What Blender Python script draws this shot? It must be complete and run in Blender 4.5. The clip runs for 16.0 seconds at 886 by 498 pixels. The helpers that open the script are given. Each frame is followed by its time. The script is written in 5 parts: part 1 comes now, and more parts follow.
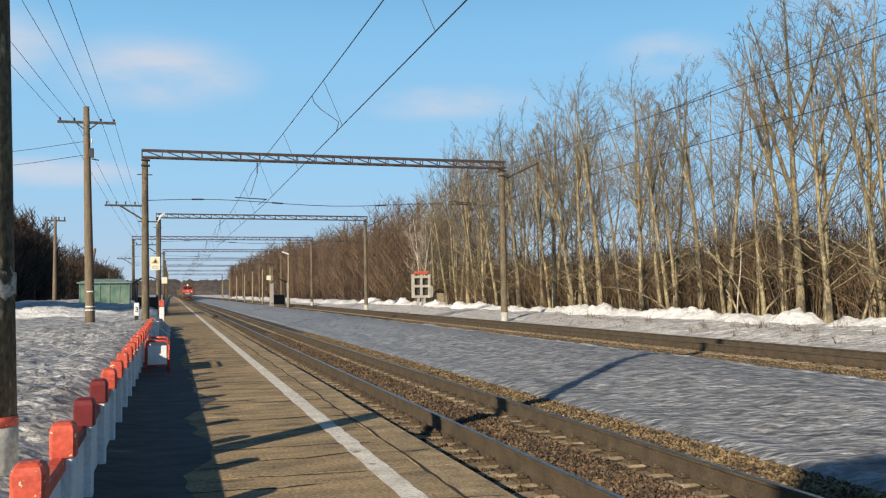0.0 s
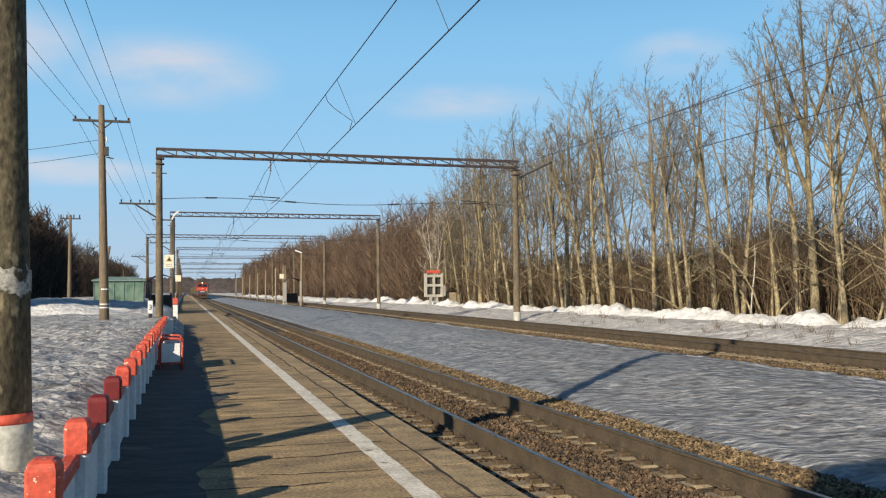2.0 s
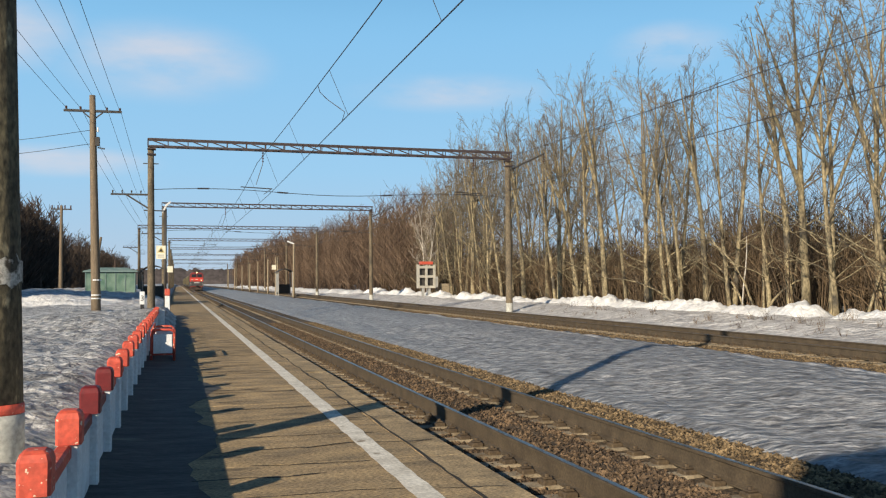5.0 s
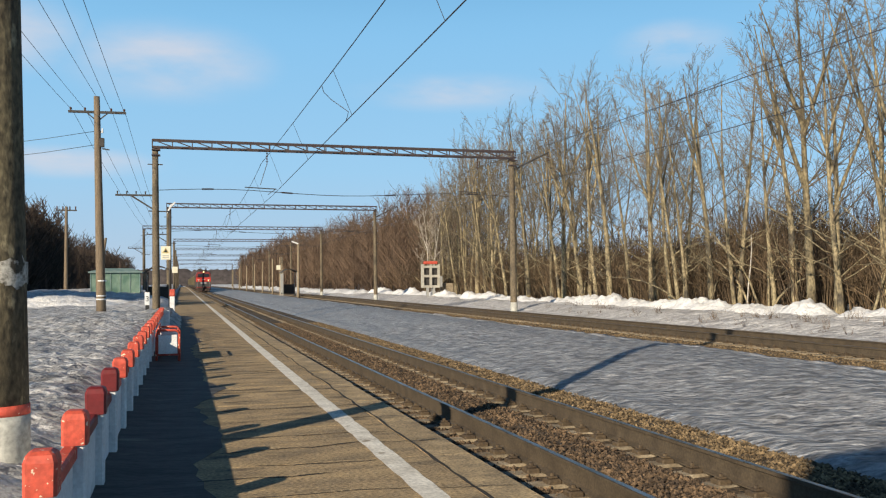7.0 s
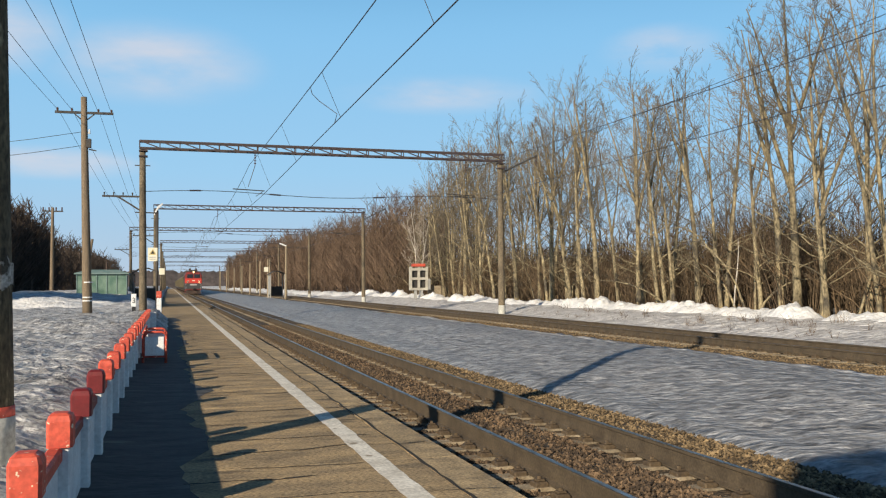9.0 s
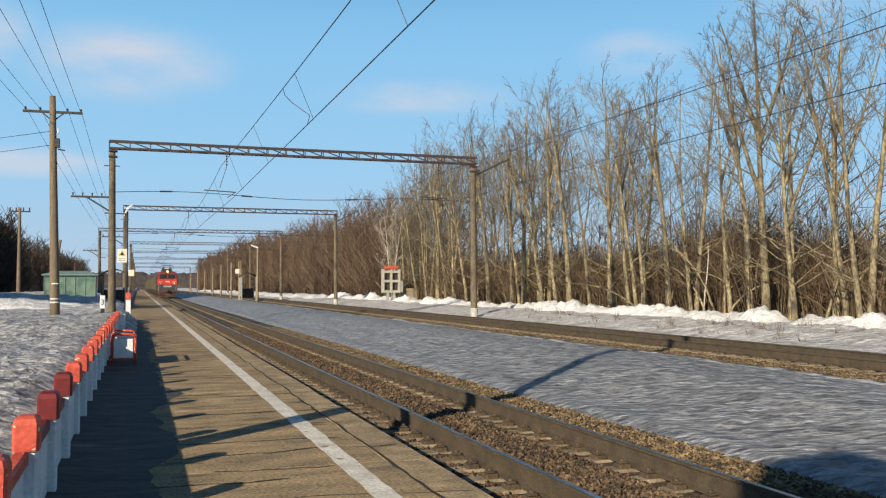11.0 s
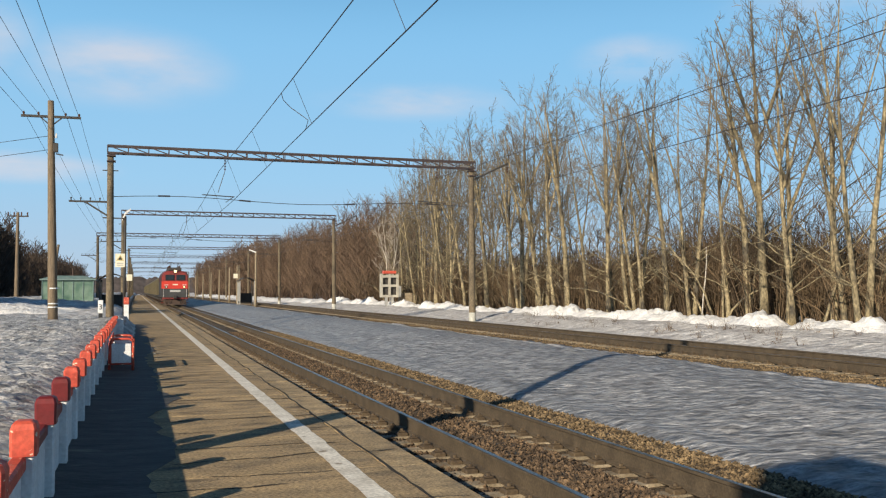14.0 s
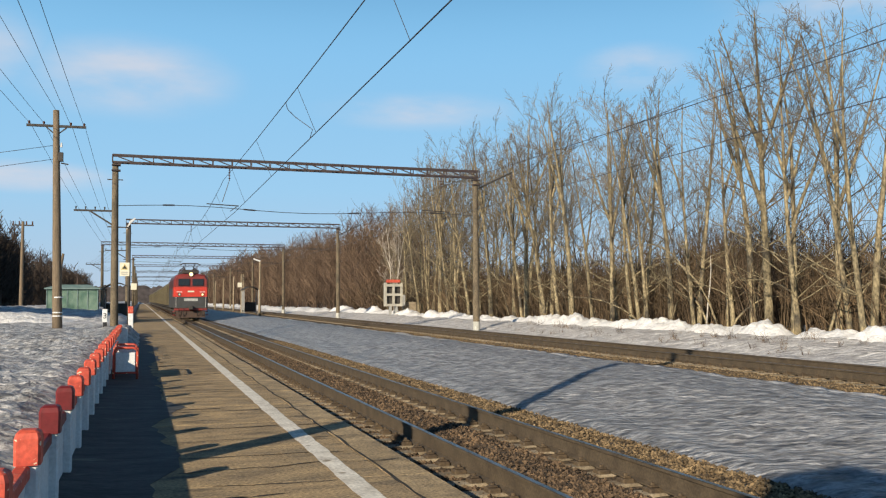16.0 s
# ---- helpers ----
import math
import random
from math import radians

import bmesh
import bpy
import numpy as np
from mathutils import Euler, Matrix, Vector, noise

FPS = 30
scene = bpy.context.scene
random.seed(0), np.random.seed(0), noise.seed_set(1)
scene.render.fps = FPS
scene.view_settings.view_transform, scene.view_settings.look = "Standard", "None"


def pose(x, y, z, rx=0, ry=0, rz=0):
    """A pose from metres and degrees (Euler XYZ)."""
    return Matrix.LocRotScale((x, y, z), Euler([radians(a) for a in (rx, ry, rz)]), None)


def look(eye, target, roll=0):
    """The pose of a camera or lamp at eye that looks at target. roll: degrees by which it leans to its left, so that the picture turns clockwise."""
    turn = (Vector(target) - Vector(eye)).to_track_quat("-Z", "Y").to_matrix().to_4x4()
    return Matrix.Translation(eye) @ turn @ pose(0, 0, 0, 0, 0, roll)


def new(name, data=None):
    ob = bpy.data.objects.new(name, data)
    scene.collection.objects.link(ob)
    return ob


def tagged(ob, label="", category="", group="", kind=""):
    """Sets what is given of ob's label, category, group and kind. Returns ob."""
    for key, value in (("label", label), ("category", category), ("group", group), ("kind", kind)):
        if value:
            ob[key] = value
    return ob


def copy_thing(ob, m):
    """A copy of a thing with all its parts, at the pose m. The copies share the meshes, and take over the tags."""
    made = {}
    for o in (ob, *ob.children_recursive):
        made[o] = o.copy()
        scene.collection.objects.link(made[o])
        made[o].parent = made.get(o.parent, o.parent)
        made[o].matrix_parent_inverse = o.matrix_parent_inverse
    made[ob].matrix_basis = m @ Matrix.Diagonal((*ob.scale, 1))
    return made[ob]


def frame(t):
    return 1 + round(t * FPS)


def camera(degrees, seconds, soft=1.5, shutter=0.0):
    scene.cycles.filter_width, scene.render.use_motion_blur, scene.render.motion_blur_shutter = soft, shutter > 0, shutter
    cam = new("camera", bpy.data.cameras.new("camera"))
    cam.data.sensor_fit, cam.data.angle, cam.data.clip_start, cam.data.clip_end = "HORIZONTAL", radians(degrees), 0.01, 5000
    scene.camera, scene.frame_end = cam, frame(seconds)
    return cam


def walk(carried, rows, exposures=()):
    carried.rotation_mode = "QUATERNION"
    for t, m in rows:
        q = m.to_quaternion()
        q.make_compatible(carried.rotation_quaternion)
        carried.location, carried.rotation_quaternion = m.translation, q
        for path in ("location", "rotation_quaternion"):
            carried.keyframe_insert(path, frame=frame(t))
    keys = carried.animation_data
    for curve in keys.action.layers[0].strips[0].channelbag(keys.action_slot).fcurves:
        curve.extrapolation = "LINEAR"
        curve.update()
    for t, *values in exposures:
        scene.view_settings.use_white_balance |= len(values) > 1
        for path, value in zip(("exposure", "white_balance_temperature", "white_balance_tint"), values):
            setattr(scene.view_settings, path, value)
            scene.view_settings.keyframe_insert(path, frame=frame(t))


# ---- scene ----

# camera: a standing, hand-held phone; degrees to the right, up, and lean to the right
EYE = 1.58
cam = camera(52.22, 16.0, soft=1.2)
TURNS = [
    (0, 16.728, 2.672, 0.598),
    (0.5, 16.463, 2.377, 0.499),
    (1, 16.257, 2.511, 0.465),
    (1.5, 16.014, 2.563, 0.490),
    (2, 15.922, 2.628, 0.340),
    (2.5, 16.155, 2.578, 0.270),
    (3, 16.274, 2.481, 0.279),
    (3.5, 16.250, 2.140, 0.370),
    (4, 16.502, 2.029, 0.366),
    (6.5, 16.061, 2.123, 0.263),
    (7, 16.119, 2.042, 0.493),
    (7.5, 16.421, 1.998, 0.516),
    (8, 16.646, 1.932, 0.294),
    (8.5, 16.705, 2.058, 0.245),
    (9, 16.871, 2.200, 0.301),
    (9.5, 17.090, 2.311, 0.152),
    (11.8, 19.232, 2.235, -0.011),
    (12, 19.200, 2.089, -0.156),
    (12.5, 19.099, 2.244, -0.064),
    (13, 18.895, 2.369, -0.027),
    (13.5, 18.746, 2.522, 0.033),
    (14, 18.719, 2.650, 0.130),
    (14.5, 18.773, 2.786, 0.164),
    (15, 18.832, 2.942, 0.173),
    (15.5, 18.669, 3.086, 0.073),
    (16, 18.465, 3.218, 0.124),
]
walk(cam, [(t, pose(0, 0, EYE, 90 + up, 0, -right) @ pose(0, 0, 0, 0, 0, -lean)) for t, right, up, lean in TURNS])

# ---- light ----
SUN_AZ = Vector((-0.72, -0.69, 0)).normalized()   # towards the sun, on the plan
SUN_EL = radians(22)
world = bpy.data.worlds.new("sky")
scene.world = world
world.use_nodes = True
wn, wl = world.node_tree.nodes, world.node_tree.links
wn.clear()
w_out = wn.new("ShaderNodeOutputWorld")
w_bg = wn.new("ShaderNodeBackground")
w_sky = wn.new("ShaderNodeTexSky")
w_sky.sky_type, w_sky.sun_disc = "NISHITA", False
w_sky.sun_elevation = SUN_EL
w_sky.sun_rotation = math.atan2(SUN_AZ.x, SUN_AZ.y)
w_sky.air_density, w_sky.dust_density, w_sky.ozone_density = 1.0, 0.0, 3.0
w_bg.inputs["Strength"].default_value = 0.122
# thin fair-weather clouds
w_co = wn.new("ShaderNodeTexCoord")
w_map = wn.new("ShaderNodeMapping")
w_map.inputs["Scale"].default_value = (4.0, 4.0, 13.0)
w_map.inputs["Location"].default_value = (0.35, 0.2, 0.4)
w_no = wn.new("ShaderNodeTexNoise")
w_no.inputs["Scale"].default_value, w_no.inputs["Detail"].default_value, w_no.inputs["Roughness"].default_value = 1.6, 7.0, 0.55
w_ramp = wn.new("ShaderNodeValToRGB")
w_ramp.color_ramp.elements[0].position, w_ramp.color_ramp.elements[1].position = 0.3, 0.7
w_mul = wn.new("ShaderNodeMath")
w_mul.operation, w_mul.inputs[1].default_value = "MULTIPLY", 0.9
w_mix = wn.new("ShaderNodeMix")
w_mix.data_type = "RGBA"
w_mix.inputs["B"].default_value = (5.7, 5.7, 6.2, 1)
wl.new(w_co.outputs["Generated"], w_map.inputs["Vector"])
wl.new(w_map.outputs["Vector"], w_no.inputs["Vector"])
wl.new(w_no.outputs["Fac"], w_ramp.inputs["Fac"])
# each cloud: direction, and half its width and height
w_sum = None
for c, wide, high in (((-0.015, 0.974, 0.23), 0.13, 0.05), ((-0.17, 0.955, 0.25), 0.10, 0.05), ((0.495, 0.834, 0.246), 0.075, 0.03), ((0.284, 0.937, 0.206), 0.13, 0.025), ((-0.12, 0.986, 0.125), 0.12, 0.02), ((0.7, 0.7, 0.3), 0.2, 0.05), ((-0.6, 0.5, 0.4), 0.3, 0.08)):
    w_d = wn.new("ShaderNodeVectorMath")
    w_d.operation = "SUBTRACT"
    w_d.inputs[1].default_value = c
    w_s = wn.new("ShaderNodeVectorMath")
    w_s.operation = "MULTIPLY"
    w_s.inputs[1].default_value = (1 / wide, 1 / wide, 1 / high)
    w_l = wn.new("ShaderNodeVectorMath")
    w_l.operation = "LENGTH"
    w_r = wn.new("ShaderNodeMapRange")
    w_r.interpolation_type = "SMOOTHSTEP"
    w_r.inputs["From Min"].default_value, w_r.inputs["From Max"].default_value = 1.0, 0.2
    wl.new(w_co.outputs["Generated"], w_d.inputs[0])
    wl.new(w_d.outputs[0], w_s.inputs[0])
    wl.new(w_s.outputs[0], w_l.inputs[0])
    wl.new(w_l.outputs["Value"], w_r.inputs["Value"])
    if w_sum is None:
        w_sum = w_r.outputs["Result"]
    else:
        w_a = wn.new("ShaderNodeMath")
        w_a.operation = "MAXIMUM"
        wl.new(w_sum, w_a.inputs[0])
        wl.new(w_r.outputs["Result"], w_a.inputs[1])
        w_sum = w_a.outputs[0]
w_both = wn.new("ShaderNodeMath")
w_both.operation = "MULTIPLY"
wl.new(w_sum, w_both.inputs[0])
wl.new(w_ramp.outputs["Color"], w_both.inputs[1])
wl.new(w_both.outputs[0], w_mul.inputs[0])
wl.new(w_mul.outputs[0], w_mix.inputs["Factor"])
w_hsv = wn.new("ShaderNodeHueSaturation")
w_hsv.inputs["Saturation"].default_value = 1.12
w_hsv.inputs["Value"].default_value = 0.5
wl.new(w_sky.outputs["Color"], w_hsv.inputs["Color"])
# pale blue haze towards the horizon
w_sep = wn.new("ShaderNodeSeparateXYZ")
wl.new(w_co.outputs["Generated"], w_sep.inputs[0])
w_hz = wn.new("ShaderNodeMapRange")
w_hz.interpolation_type = "SMOOTHSTEP"
w_hz.inputs["From Min"].default_value, w_hz.inputs["From Max"].default_value = 0.5, 0.25
w_hz.inputs["To Max"].default_value = 0.9
wl.new(w_sep.outputs["Z"], w_hz.inputs["Value"])
w_haze = wn.new("ShaderNodeMix")
w_haze.data_type = "RGBA"
w_grad = wn.new("ShaderNodeValToRGB")
w_grad.color_ramp.elements[0].position, w_grad.color_ramp.elements[0].color = 0.0, (4.0, 5.0, 6.3, 1)
w_grad.color_ramp.elements[1].position, w_grad.color_ramp.elements[1].color = 0.32, (1.95, 4.7, 7.5, 1)
w_mid = w_grad.color_ramp.elements.new(0.12)
w_mid.color = (2.95, 5.3, 7.5, 1)
wl.new(w_sep.outputs["Z"], w_grad.inputs["Fac"])
wl.new(w_grad.outputs["Color"], w_haze.inputs["B"])
wl.new(w_hz.outputs["Result"], w_haze.inputs["Factor"])
wl.new(w_hsv.outputs["Color"], w_haze.inputs["A"])
wl.new(w_haze.outputs["Result"], w_mix.inputs["A"])
wl.new(w_mix.outputs["Result"], w_bg.inputs["Color"])
wl.new(w_bg.outputs["Background"], w_out.inputs["Surface"])

sun = new("sun", bpy.data.lights.new("sun", "SUN"))
sun.data.energy, sun.data.angle, sun.data.color = 6.2, radians(0.55), (1.0, 0.86, 0.65)
sun.matrix_basis = look(SUN_AZ * 60 * math.cos(SUN_EL) + Vector((0, 0, 60 * math.sin(SUN_EL))), (0, 0, 0))
scene.view_settings.exposure = 0.0

# ---- materials ----
def material(name, base, rough=0.8, metal=0.0, second=None, scale=6.0, spread=(0.35, 0.65), stretch=(1, 1, 1),
             grain=60.0, grain_amount=0.25, bump=0.3, bump_scale=None, bump_size=0.01, per_object=0.0, third=None, third_at=(0.6, 0.7), third_scale=1.2, coords="Position", per_island=0.0, turn=0.0):
    """A surface of two tones mixed in patches, with fine grain, a third tone in large stains, and relief."""
    m = bpy.data.materials.new(name)
    m.use_nodes = True
    n, l = m.node_tree.nodes, m.node_tree.links
    b = n["Principled BSDF"]
    b.inputs["Roughness"].default_value, b.inputs["Metallic"].default_value = rough, metal
    co = n.new("ShaderNodeTexCoord")
    mp = n.new("ShaderNodeMapping")
    mp.inputs["Scale"].default_value = stretch
    src = co.outputs["Object"] if coords == "Object" else n.new("ShaderNodeNewGeometry").outputs["Position"]
    if turn:
        tn = n.new("ShaderNodeMapping")
        tn.inputs["Rotation"].default_value = (0, 0, radians(turn))
        l.new(src, tn.inputs["Vector"])
        src = tn.outputs["Vector"]
    l.new(src, mp.inputs["Vector"])
    vec = mp.outputs["Vector"]

    def noise_at(s, detail=4.0):
        t = n.new("ShaderNodeTexNoise")
        t.inputs["Scale"].default_value, t.inputs["Detail"].default_value = s, detail
        l.new(vec, t.inputs["Vector"])
        return t.outputs["Fac"]

    def ramp(fac, a, z):
        t = n.new("ShaderNodeMapRange")
        t.inputs["From Min"].default_value, t.inputs["From Max"].default_value = a, z
        l.new(fac, t.inputs["Value"])
        return t.outputs["Result"]

    def blend(fac, a, z, how="MIX"):
        t = n.new("ShaderNodeMix")
        t.data_type, t.blend_type = "RGBA", how
        for sock, v in (("Factor", fac), ("A", a), ("B", z)):
            if isinstance(v, (tuple, float)):
                t.inputs[sock].default_value = v if isinstance(v, float) else (*v, 1)
            else:
                l.new(v, t.inputs[sock])
        return t.outputs["Result"]

    second = second or tuple(c * 0.65 for c in base)
    col = blend(ramp(noise_at(scale), *spread), base, second)
    if third:
        col = blend(ramp(noise_at(third_scale, 6.0), *third_at), col, third)
    g = noise_at(grain, 3.0)
    dark = n.new("ShaderNodeMapRange")
    dark.inputs["From Min"].default_value, dark.inputs["From Max"].default_value = 0.3, 0.7
    dark.inputs["To Min"].default_value, dark.inputs["To Max"].default_value = 1 - grain_amount, 1 + grain_amount
    l.new(g, dark.inputs["Value"])
    hsv = n.new("ShaderNodeHueSaturation")
    l.new(col, hsv.inputs["Color"])
    if per_object or per_island:
        src = n.new("ShaderNodeObjectInfo").outputs["Random"] if per_object else n.new("ShaderNodeNewGeometry").outputs["Random Per Island"]
        k = per_object or per_island
        v = n.new("ShaderNodeMapRange")
        v.inputs["To Min"].default_value, v.inputs["To Max"].default_value = 1 - k, 1 + k
        l.new(src, v.inputs["Value"])
        mu = n.new("ShaderNodeMath")
        mu.operation = "MULTIPLY"
        l.new(v.outputs["Result"], mu.inputs[0])
        l.new(dark.outputs["Result"], mu.inputs[1])
        l.new(mu.outputs[0], hsv.inputs["Value"])
    else:
        l.new(dark.outputs["Result"], hsv.inputs["Value"])
    l.new(hsv.outputs["Color"], b.inputs["Base Color"])
    if bump:
        bp = n.new("ShaderNodeBump")
        bp.inputs["Strength"].default_value, bp.inputs["Distance"].default_value = bump, bump_size
        l.new(noise_at(bump_scale or grain, 5.0), bp.inputs["Height"])
        l.new(bp.outputs["Normal"], b.inputs["Normal"])
    return m


def glow(name, colour, strength):
    m = bpy.data.materials.new(name)
    m.use_nodes = True
    b = m.node_tree.nodes["Principled BSDF"]
    b.inputs["Base Color"].default_value = (*colour, 1)
    b.inputs["Emission Color"].default_value = (*colour, 1)
    b.inputs["Emission Strength"].default_value = strength
    return m


M_SNOW = material("old_snow", (0.58, 0.575, 0.58), 0.6, second=(0.30, 0.30, 0.31), scale=1.7, spread=(0.42, 0.62), stretch=(0.8, 1.6, 1), turn=-35,
                  grain=11, grain_amount=0.35, bump=1.0, bump_scale=4.5, bump_size=0.22, third=(0.18, 0.175, 0.17), third_at=(0.55, 0.70), third_scale=2.4)
M_SNOW_PALE = material("settled_snow", (0.62, 0.61, 0.61), 0.6, second=(0.40, 0.39, 0.40), scale=2.0, spread=(0.40, 0.62), stretch=(0.8, 1.2, 1),
                       grain=14, grain_amount=0.3, bump=1.0, bump_scale=4.0, bump_size=0.15, third=(0.26, 0.25, 0.24), third_at=(0.60, 0.72), third_scale=0.9)
M_SNOW_TRODDEN = material("trodden_icy_snow", (0.34, 0.345, 0.365), 0.5, second=(0.145, 0.148, 0.158), scale=4.5, spread=(0.42, 0.62), stretch=(0.8, 1.5, 1), turn=35,
                          grain=18, grain_amount=0.5, bump=1.0, bump_scale=5.0, bump_size=0.10, third=(0.11, 0.11, 0.115), third_at=(0.57, 0.68), third_scale=2.6)
M_SNOW_CLEAN = material("heaped_snow", (0.86, 0.85, 0.84), 0.55, second=(0.68, 0.69, 0.72), scale=2.2, grain=9, grain_amount=0.12, bump=0.8, bump_scale=5, bump_size=0.1)
M_ASPHALT = material("worn_asphalt", (0.39, 0.28, 0.15), 0.92, second=(0.22, 0.163, 0.095), scale=2.2, stretch=(0.7, 1.5, 1), grain=42, grain_amount=0.65, bump=1.0,
                     bump_scale=36, bump_size=0.012, per_object=0.10, third=(0.10, 0.076, 0.05), third_at=(0.59, 0.70), third_scale=1.7)
M_EDGE = material("edge_concrete", (0.40, 0.295, 0.165), 0.85, second=(0.22, 0.165, 0.095), scale=3, grain=40, grain_amount=0.45, bump=0.8, bump_scale=30, bump_size=0.01, per_object=0.12)
M_CRACK = material("crack", (0.035, 0.028, 0.022), 0.95, grain_amount=0.2, bump=0)
M_ICE_SHADE = material("black_ice", (0.022, 0.023, 0.026), 0.8, second=(0.06, 0.06, 0.062), scale=3, stretch=(0.6, 1.5, 1), grain=25, grain_amount=0.4, bump=0.5, bump_scale=12, bump_size=0.01,
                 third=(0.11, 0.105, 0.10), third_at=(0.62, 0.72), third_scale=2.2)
M_LINE = material("worn_white_paint", (0.78, 0.74, 0.66), 0.75, second=(0.56, 0.52, 0.45), scale=3.5, grain=30, grain_amount=0.25, bump=0.4, bump_scale=30, bump_size=0.004,
                  third=(0.27, 0.22, 0.15), third_at=(0.62, 0.72), third_scale=6)
M_BALLAST = material("ballast_bed", (0.12, 0.082, 0.047), 0.9, second=(0.045, 0.032, 0.02), scale=11, grain=24, grain_amount=0.8, bump=1.0, bump_scale=18, bump_size=0.08)
M_WOODDARK = material("dark_brushwood", (0.085, 0.06, 0.045), 0.95, second=(0.055, 0.04, 0.03), scale=0.3, grain=3, grain_amount=0.3, bump=0, per_island=0.4)
M_RIDGE = material("far_forest", (0.085, 0.07, 0.068), 0.95, second=(0.06, 0.05, 0.05), scale=0.03, grain=0.25, grain_amount=0.4, bump=0)
M_STONE = material("ballast_stone", (0.21, 0.148, 0.08), 0.9, second=(0.085, 0.058, 0.031), scale=3, grain=30, grain_amount=0.3, bump=0.3, per_island=0.75)
M_STONE_OILY = material("oily_ballast_stone", (0.135, 0.088, 0.05), 0.85, second=(0.06, 0.04, 0.025), scale=3, grain=30, grain_amount=0.3, bump=0.3, per_island=0.8)
M_CLIP = material("fastening_steel", (0.10, 0.07, 0.04), 0.75, second=(0.06, 0.042, 0.027), scale=9, grain=40, grain_amount=0.3, bump=0.2, bump_size=0.003)
M_RAIL = material("rail_side", (0.095, 0.072, 0.047), 0.7, metal=0.0, second=(0.06, 0.045, 0.03), scale=4, grain=40, grain_amount=0.3, bump=0.3, bump_size=0.003)
M_RAILTOP = material("rail_head_steel", (0.42, 0.41, 0.42), 0.32, metal=1.0, second=(0.2, 0.19, 0.18), scale=3, grain=50, grain_amount=0.1, bump=0.05)
M_SLEEPER = material("sleeper_concrete", (0.30, 0.25, 0.18), 0.9, second=(0.2, 0.155, 0.1), scale=6, grain=40, grain_amount=0.3, bump=0.4, per_object=0.25)
M_RUST = material("rusty_steel", (0.07, 0.04, 0.028), 0.75, second=(0.045, 0.03, 0.025), scale=8, grain=50, grain_amount=0.3, bump=0.3, bump_size=0.004)
M_GANTRY = material("oxide_painted_steel", (0.055, 0.042, 0.045), 0.7, second=(0.045, 0.03, 0.03), scale=2, grain=30, grain_amount=0.3, bump=0.2, bump_size=0.004)
M_POLE = material("weathered_concrete_pole", (0.17, 0.135, 0.09), 0.9, second=(0.105, 0.085, 0.06), scale=3, stretch=(1, 1, 0.5), grain=28, grain_amount=0.6, bump=0.8, bump_scale=30, bump_size=0.01,
                  third=(0.07, 0.06, 0.045), third_at=(0.55, 0.7), third_scale=1.0)
M_MAST = material("dark_weathered_mast", (0.10, 0.085, 0.05), 0.9, second=(0.055, 0.045, 0.029), scale=3, stretch=(1, 1, 0.5), grain=28, grain_amount=0.6, bump=0.8, bump_scale=30, bump_size=0.01,
                  third=(0.22, 0.19, 0.12), third_at=(0.62, 0.7), third_scale=9.0)
M_NOTICE = material("torn_paper", (0.34, 0.33, 0.30), 0.9, second=(0.05, 0.043, 0.032), scale=9, spread=(0.46, 0.54), grain=40, grain_amount=0.4, bump=0.4, bump_size=0.006)
M_WOODPOLE = material("grey_pole", (0.20, 0.15, 0.10), 0.9, second=(0.13, 0.1, 0.07), scale=4, stretch=(4, 4, 0.4), grain=30, grain_amount=0.4, bump=0.5, bump_size=0.006)
M_DARKSTEEL = material("dark_steel", (0.035, 0.032, 0.032), 0.6, second=(0.05, 0.045, 0.04), scale=5, grain=40, grain_amount=0.2, bump=0.2, bump_size=0.003)
M_WIRE = material("wire_copper_dark", (0.04, 0.038, 0.045), 0.6, grain_amount=0.05, bump=0)
M_RED = material("red_paint", (0.58, 0.095, 0.055), 0.6, second=(0.47, 0.065, 0.04), scale=5, grain=30, grain_amount=0.22, bump=0.5, bump_scale=16, bump_size=0.01,
                 third=(0.78, 0.62, 0.46), third_at=(0.645, 0.66), third_scale=26)
M_DARKRED = material("dark_red", (0.17, 0.013, 0.016), 0.55, second=(0.13, 0.012, 0.014), scale=5, grain=30, grain_amount=0.15, bump=0.4, bump_scale=18, bump_size=0.006)
M_WHITE = material("whitewash", (0.74, 0.75, 0.76), 0.75, second=(0.62, 0.63, 0.64), scale=4, grain=30, grain_amount=0.12, bump=0.4, bump_scale=20, bump_size=0.005,
                   third=(0.42, 0.40, 0.38), third_at=(0.64, 0.74), third_scale=3)
M_BLACK = material("black_paint", (0.02, 0.02, 0.022), 0.6, grain_amount=0.1, bump=0.1)
M_GREEN = material("green_sheet", (0.075, 0.15, 0.115), 0.5, second=(0.16, 0.24, 0.19), scale=1.6, grain=20, grain_amount=0.2, bump=0.2)
M_GREENROOF = material("green_roof", (0.13, 0.21, 0.20), 0.6, second=(0.2, 0.27, 0.26), scale=2, grain=20, grain_amount=0.15, bump=0.2)
M_GREY = material("grey_paint", (0.36, 0.36, 0.35), 0.6, second=(0.28, 0.28, 0.27), scale=3, grain=20, grain_amount=0.15, bump=0.2)
M_SIGN = material("sign_white", (0.75, 0.72, 0.6), 0.5, second=(0.68, 0.64, 0.5), scale=3, grain_amount=0.06, bump=0)
M_YELLOW = material("sign_yellow", (0.62, 0.5, 0.22), 0.5, grain_amount=0.06, bump=0)
M_GLASS = bpy.data.materials.new("dark_glass")
M_GLASS.use_nodes = True
M_GLASS.node_tree.nodes["Principled BSDF"].inputs["Base Color"].default_value = (0.015, 0.02, 0.025, 1)
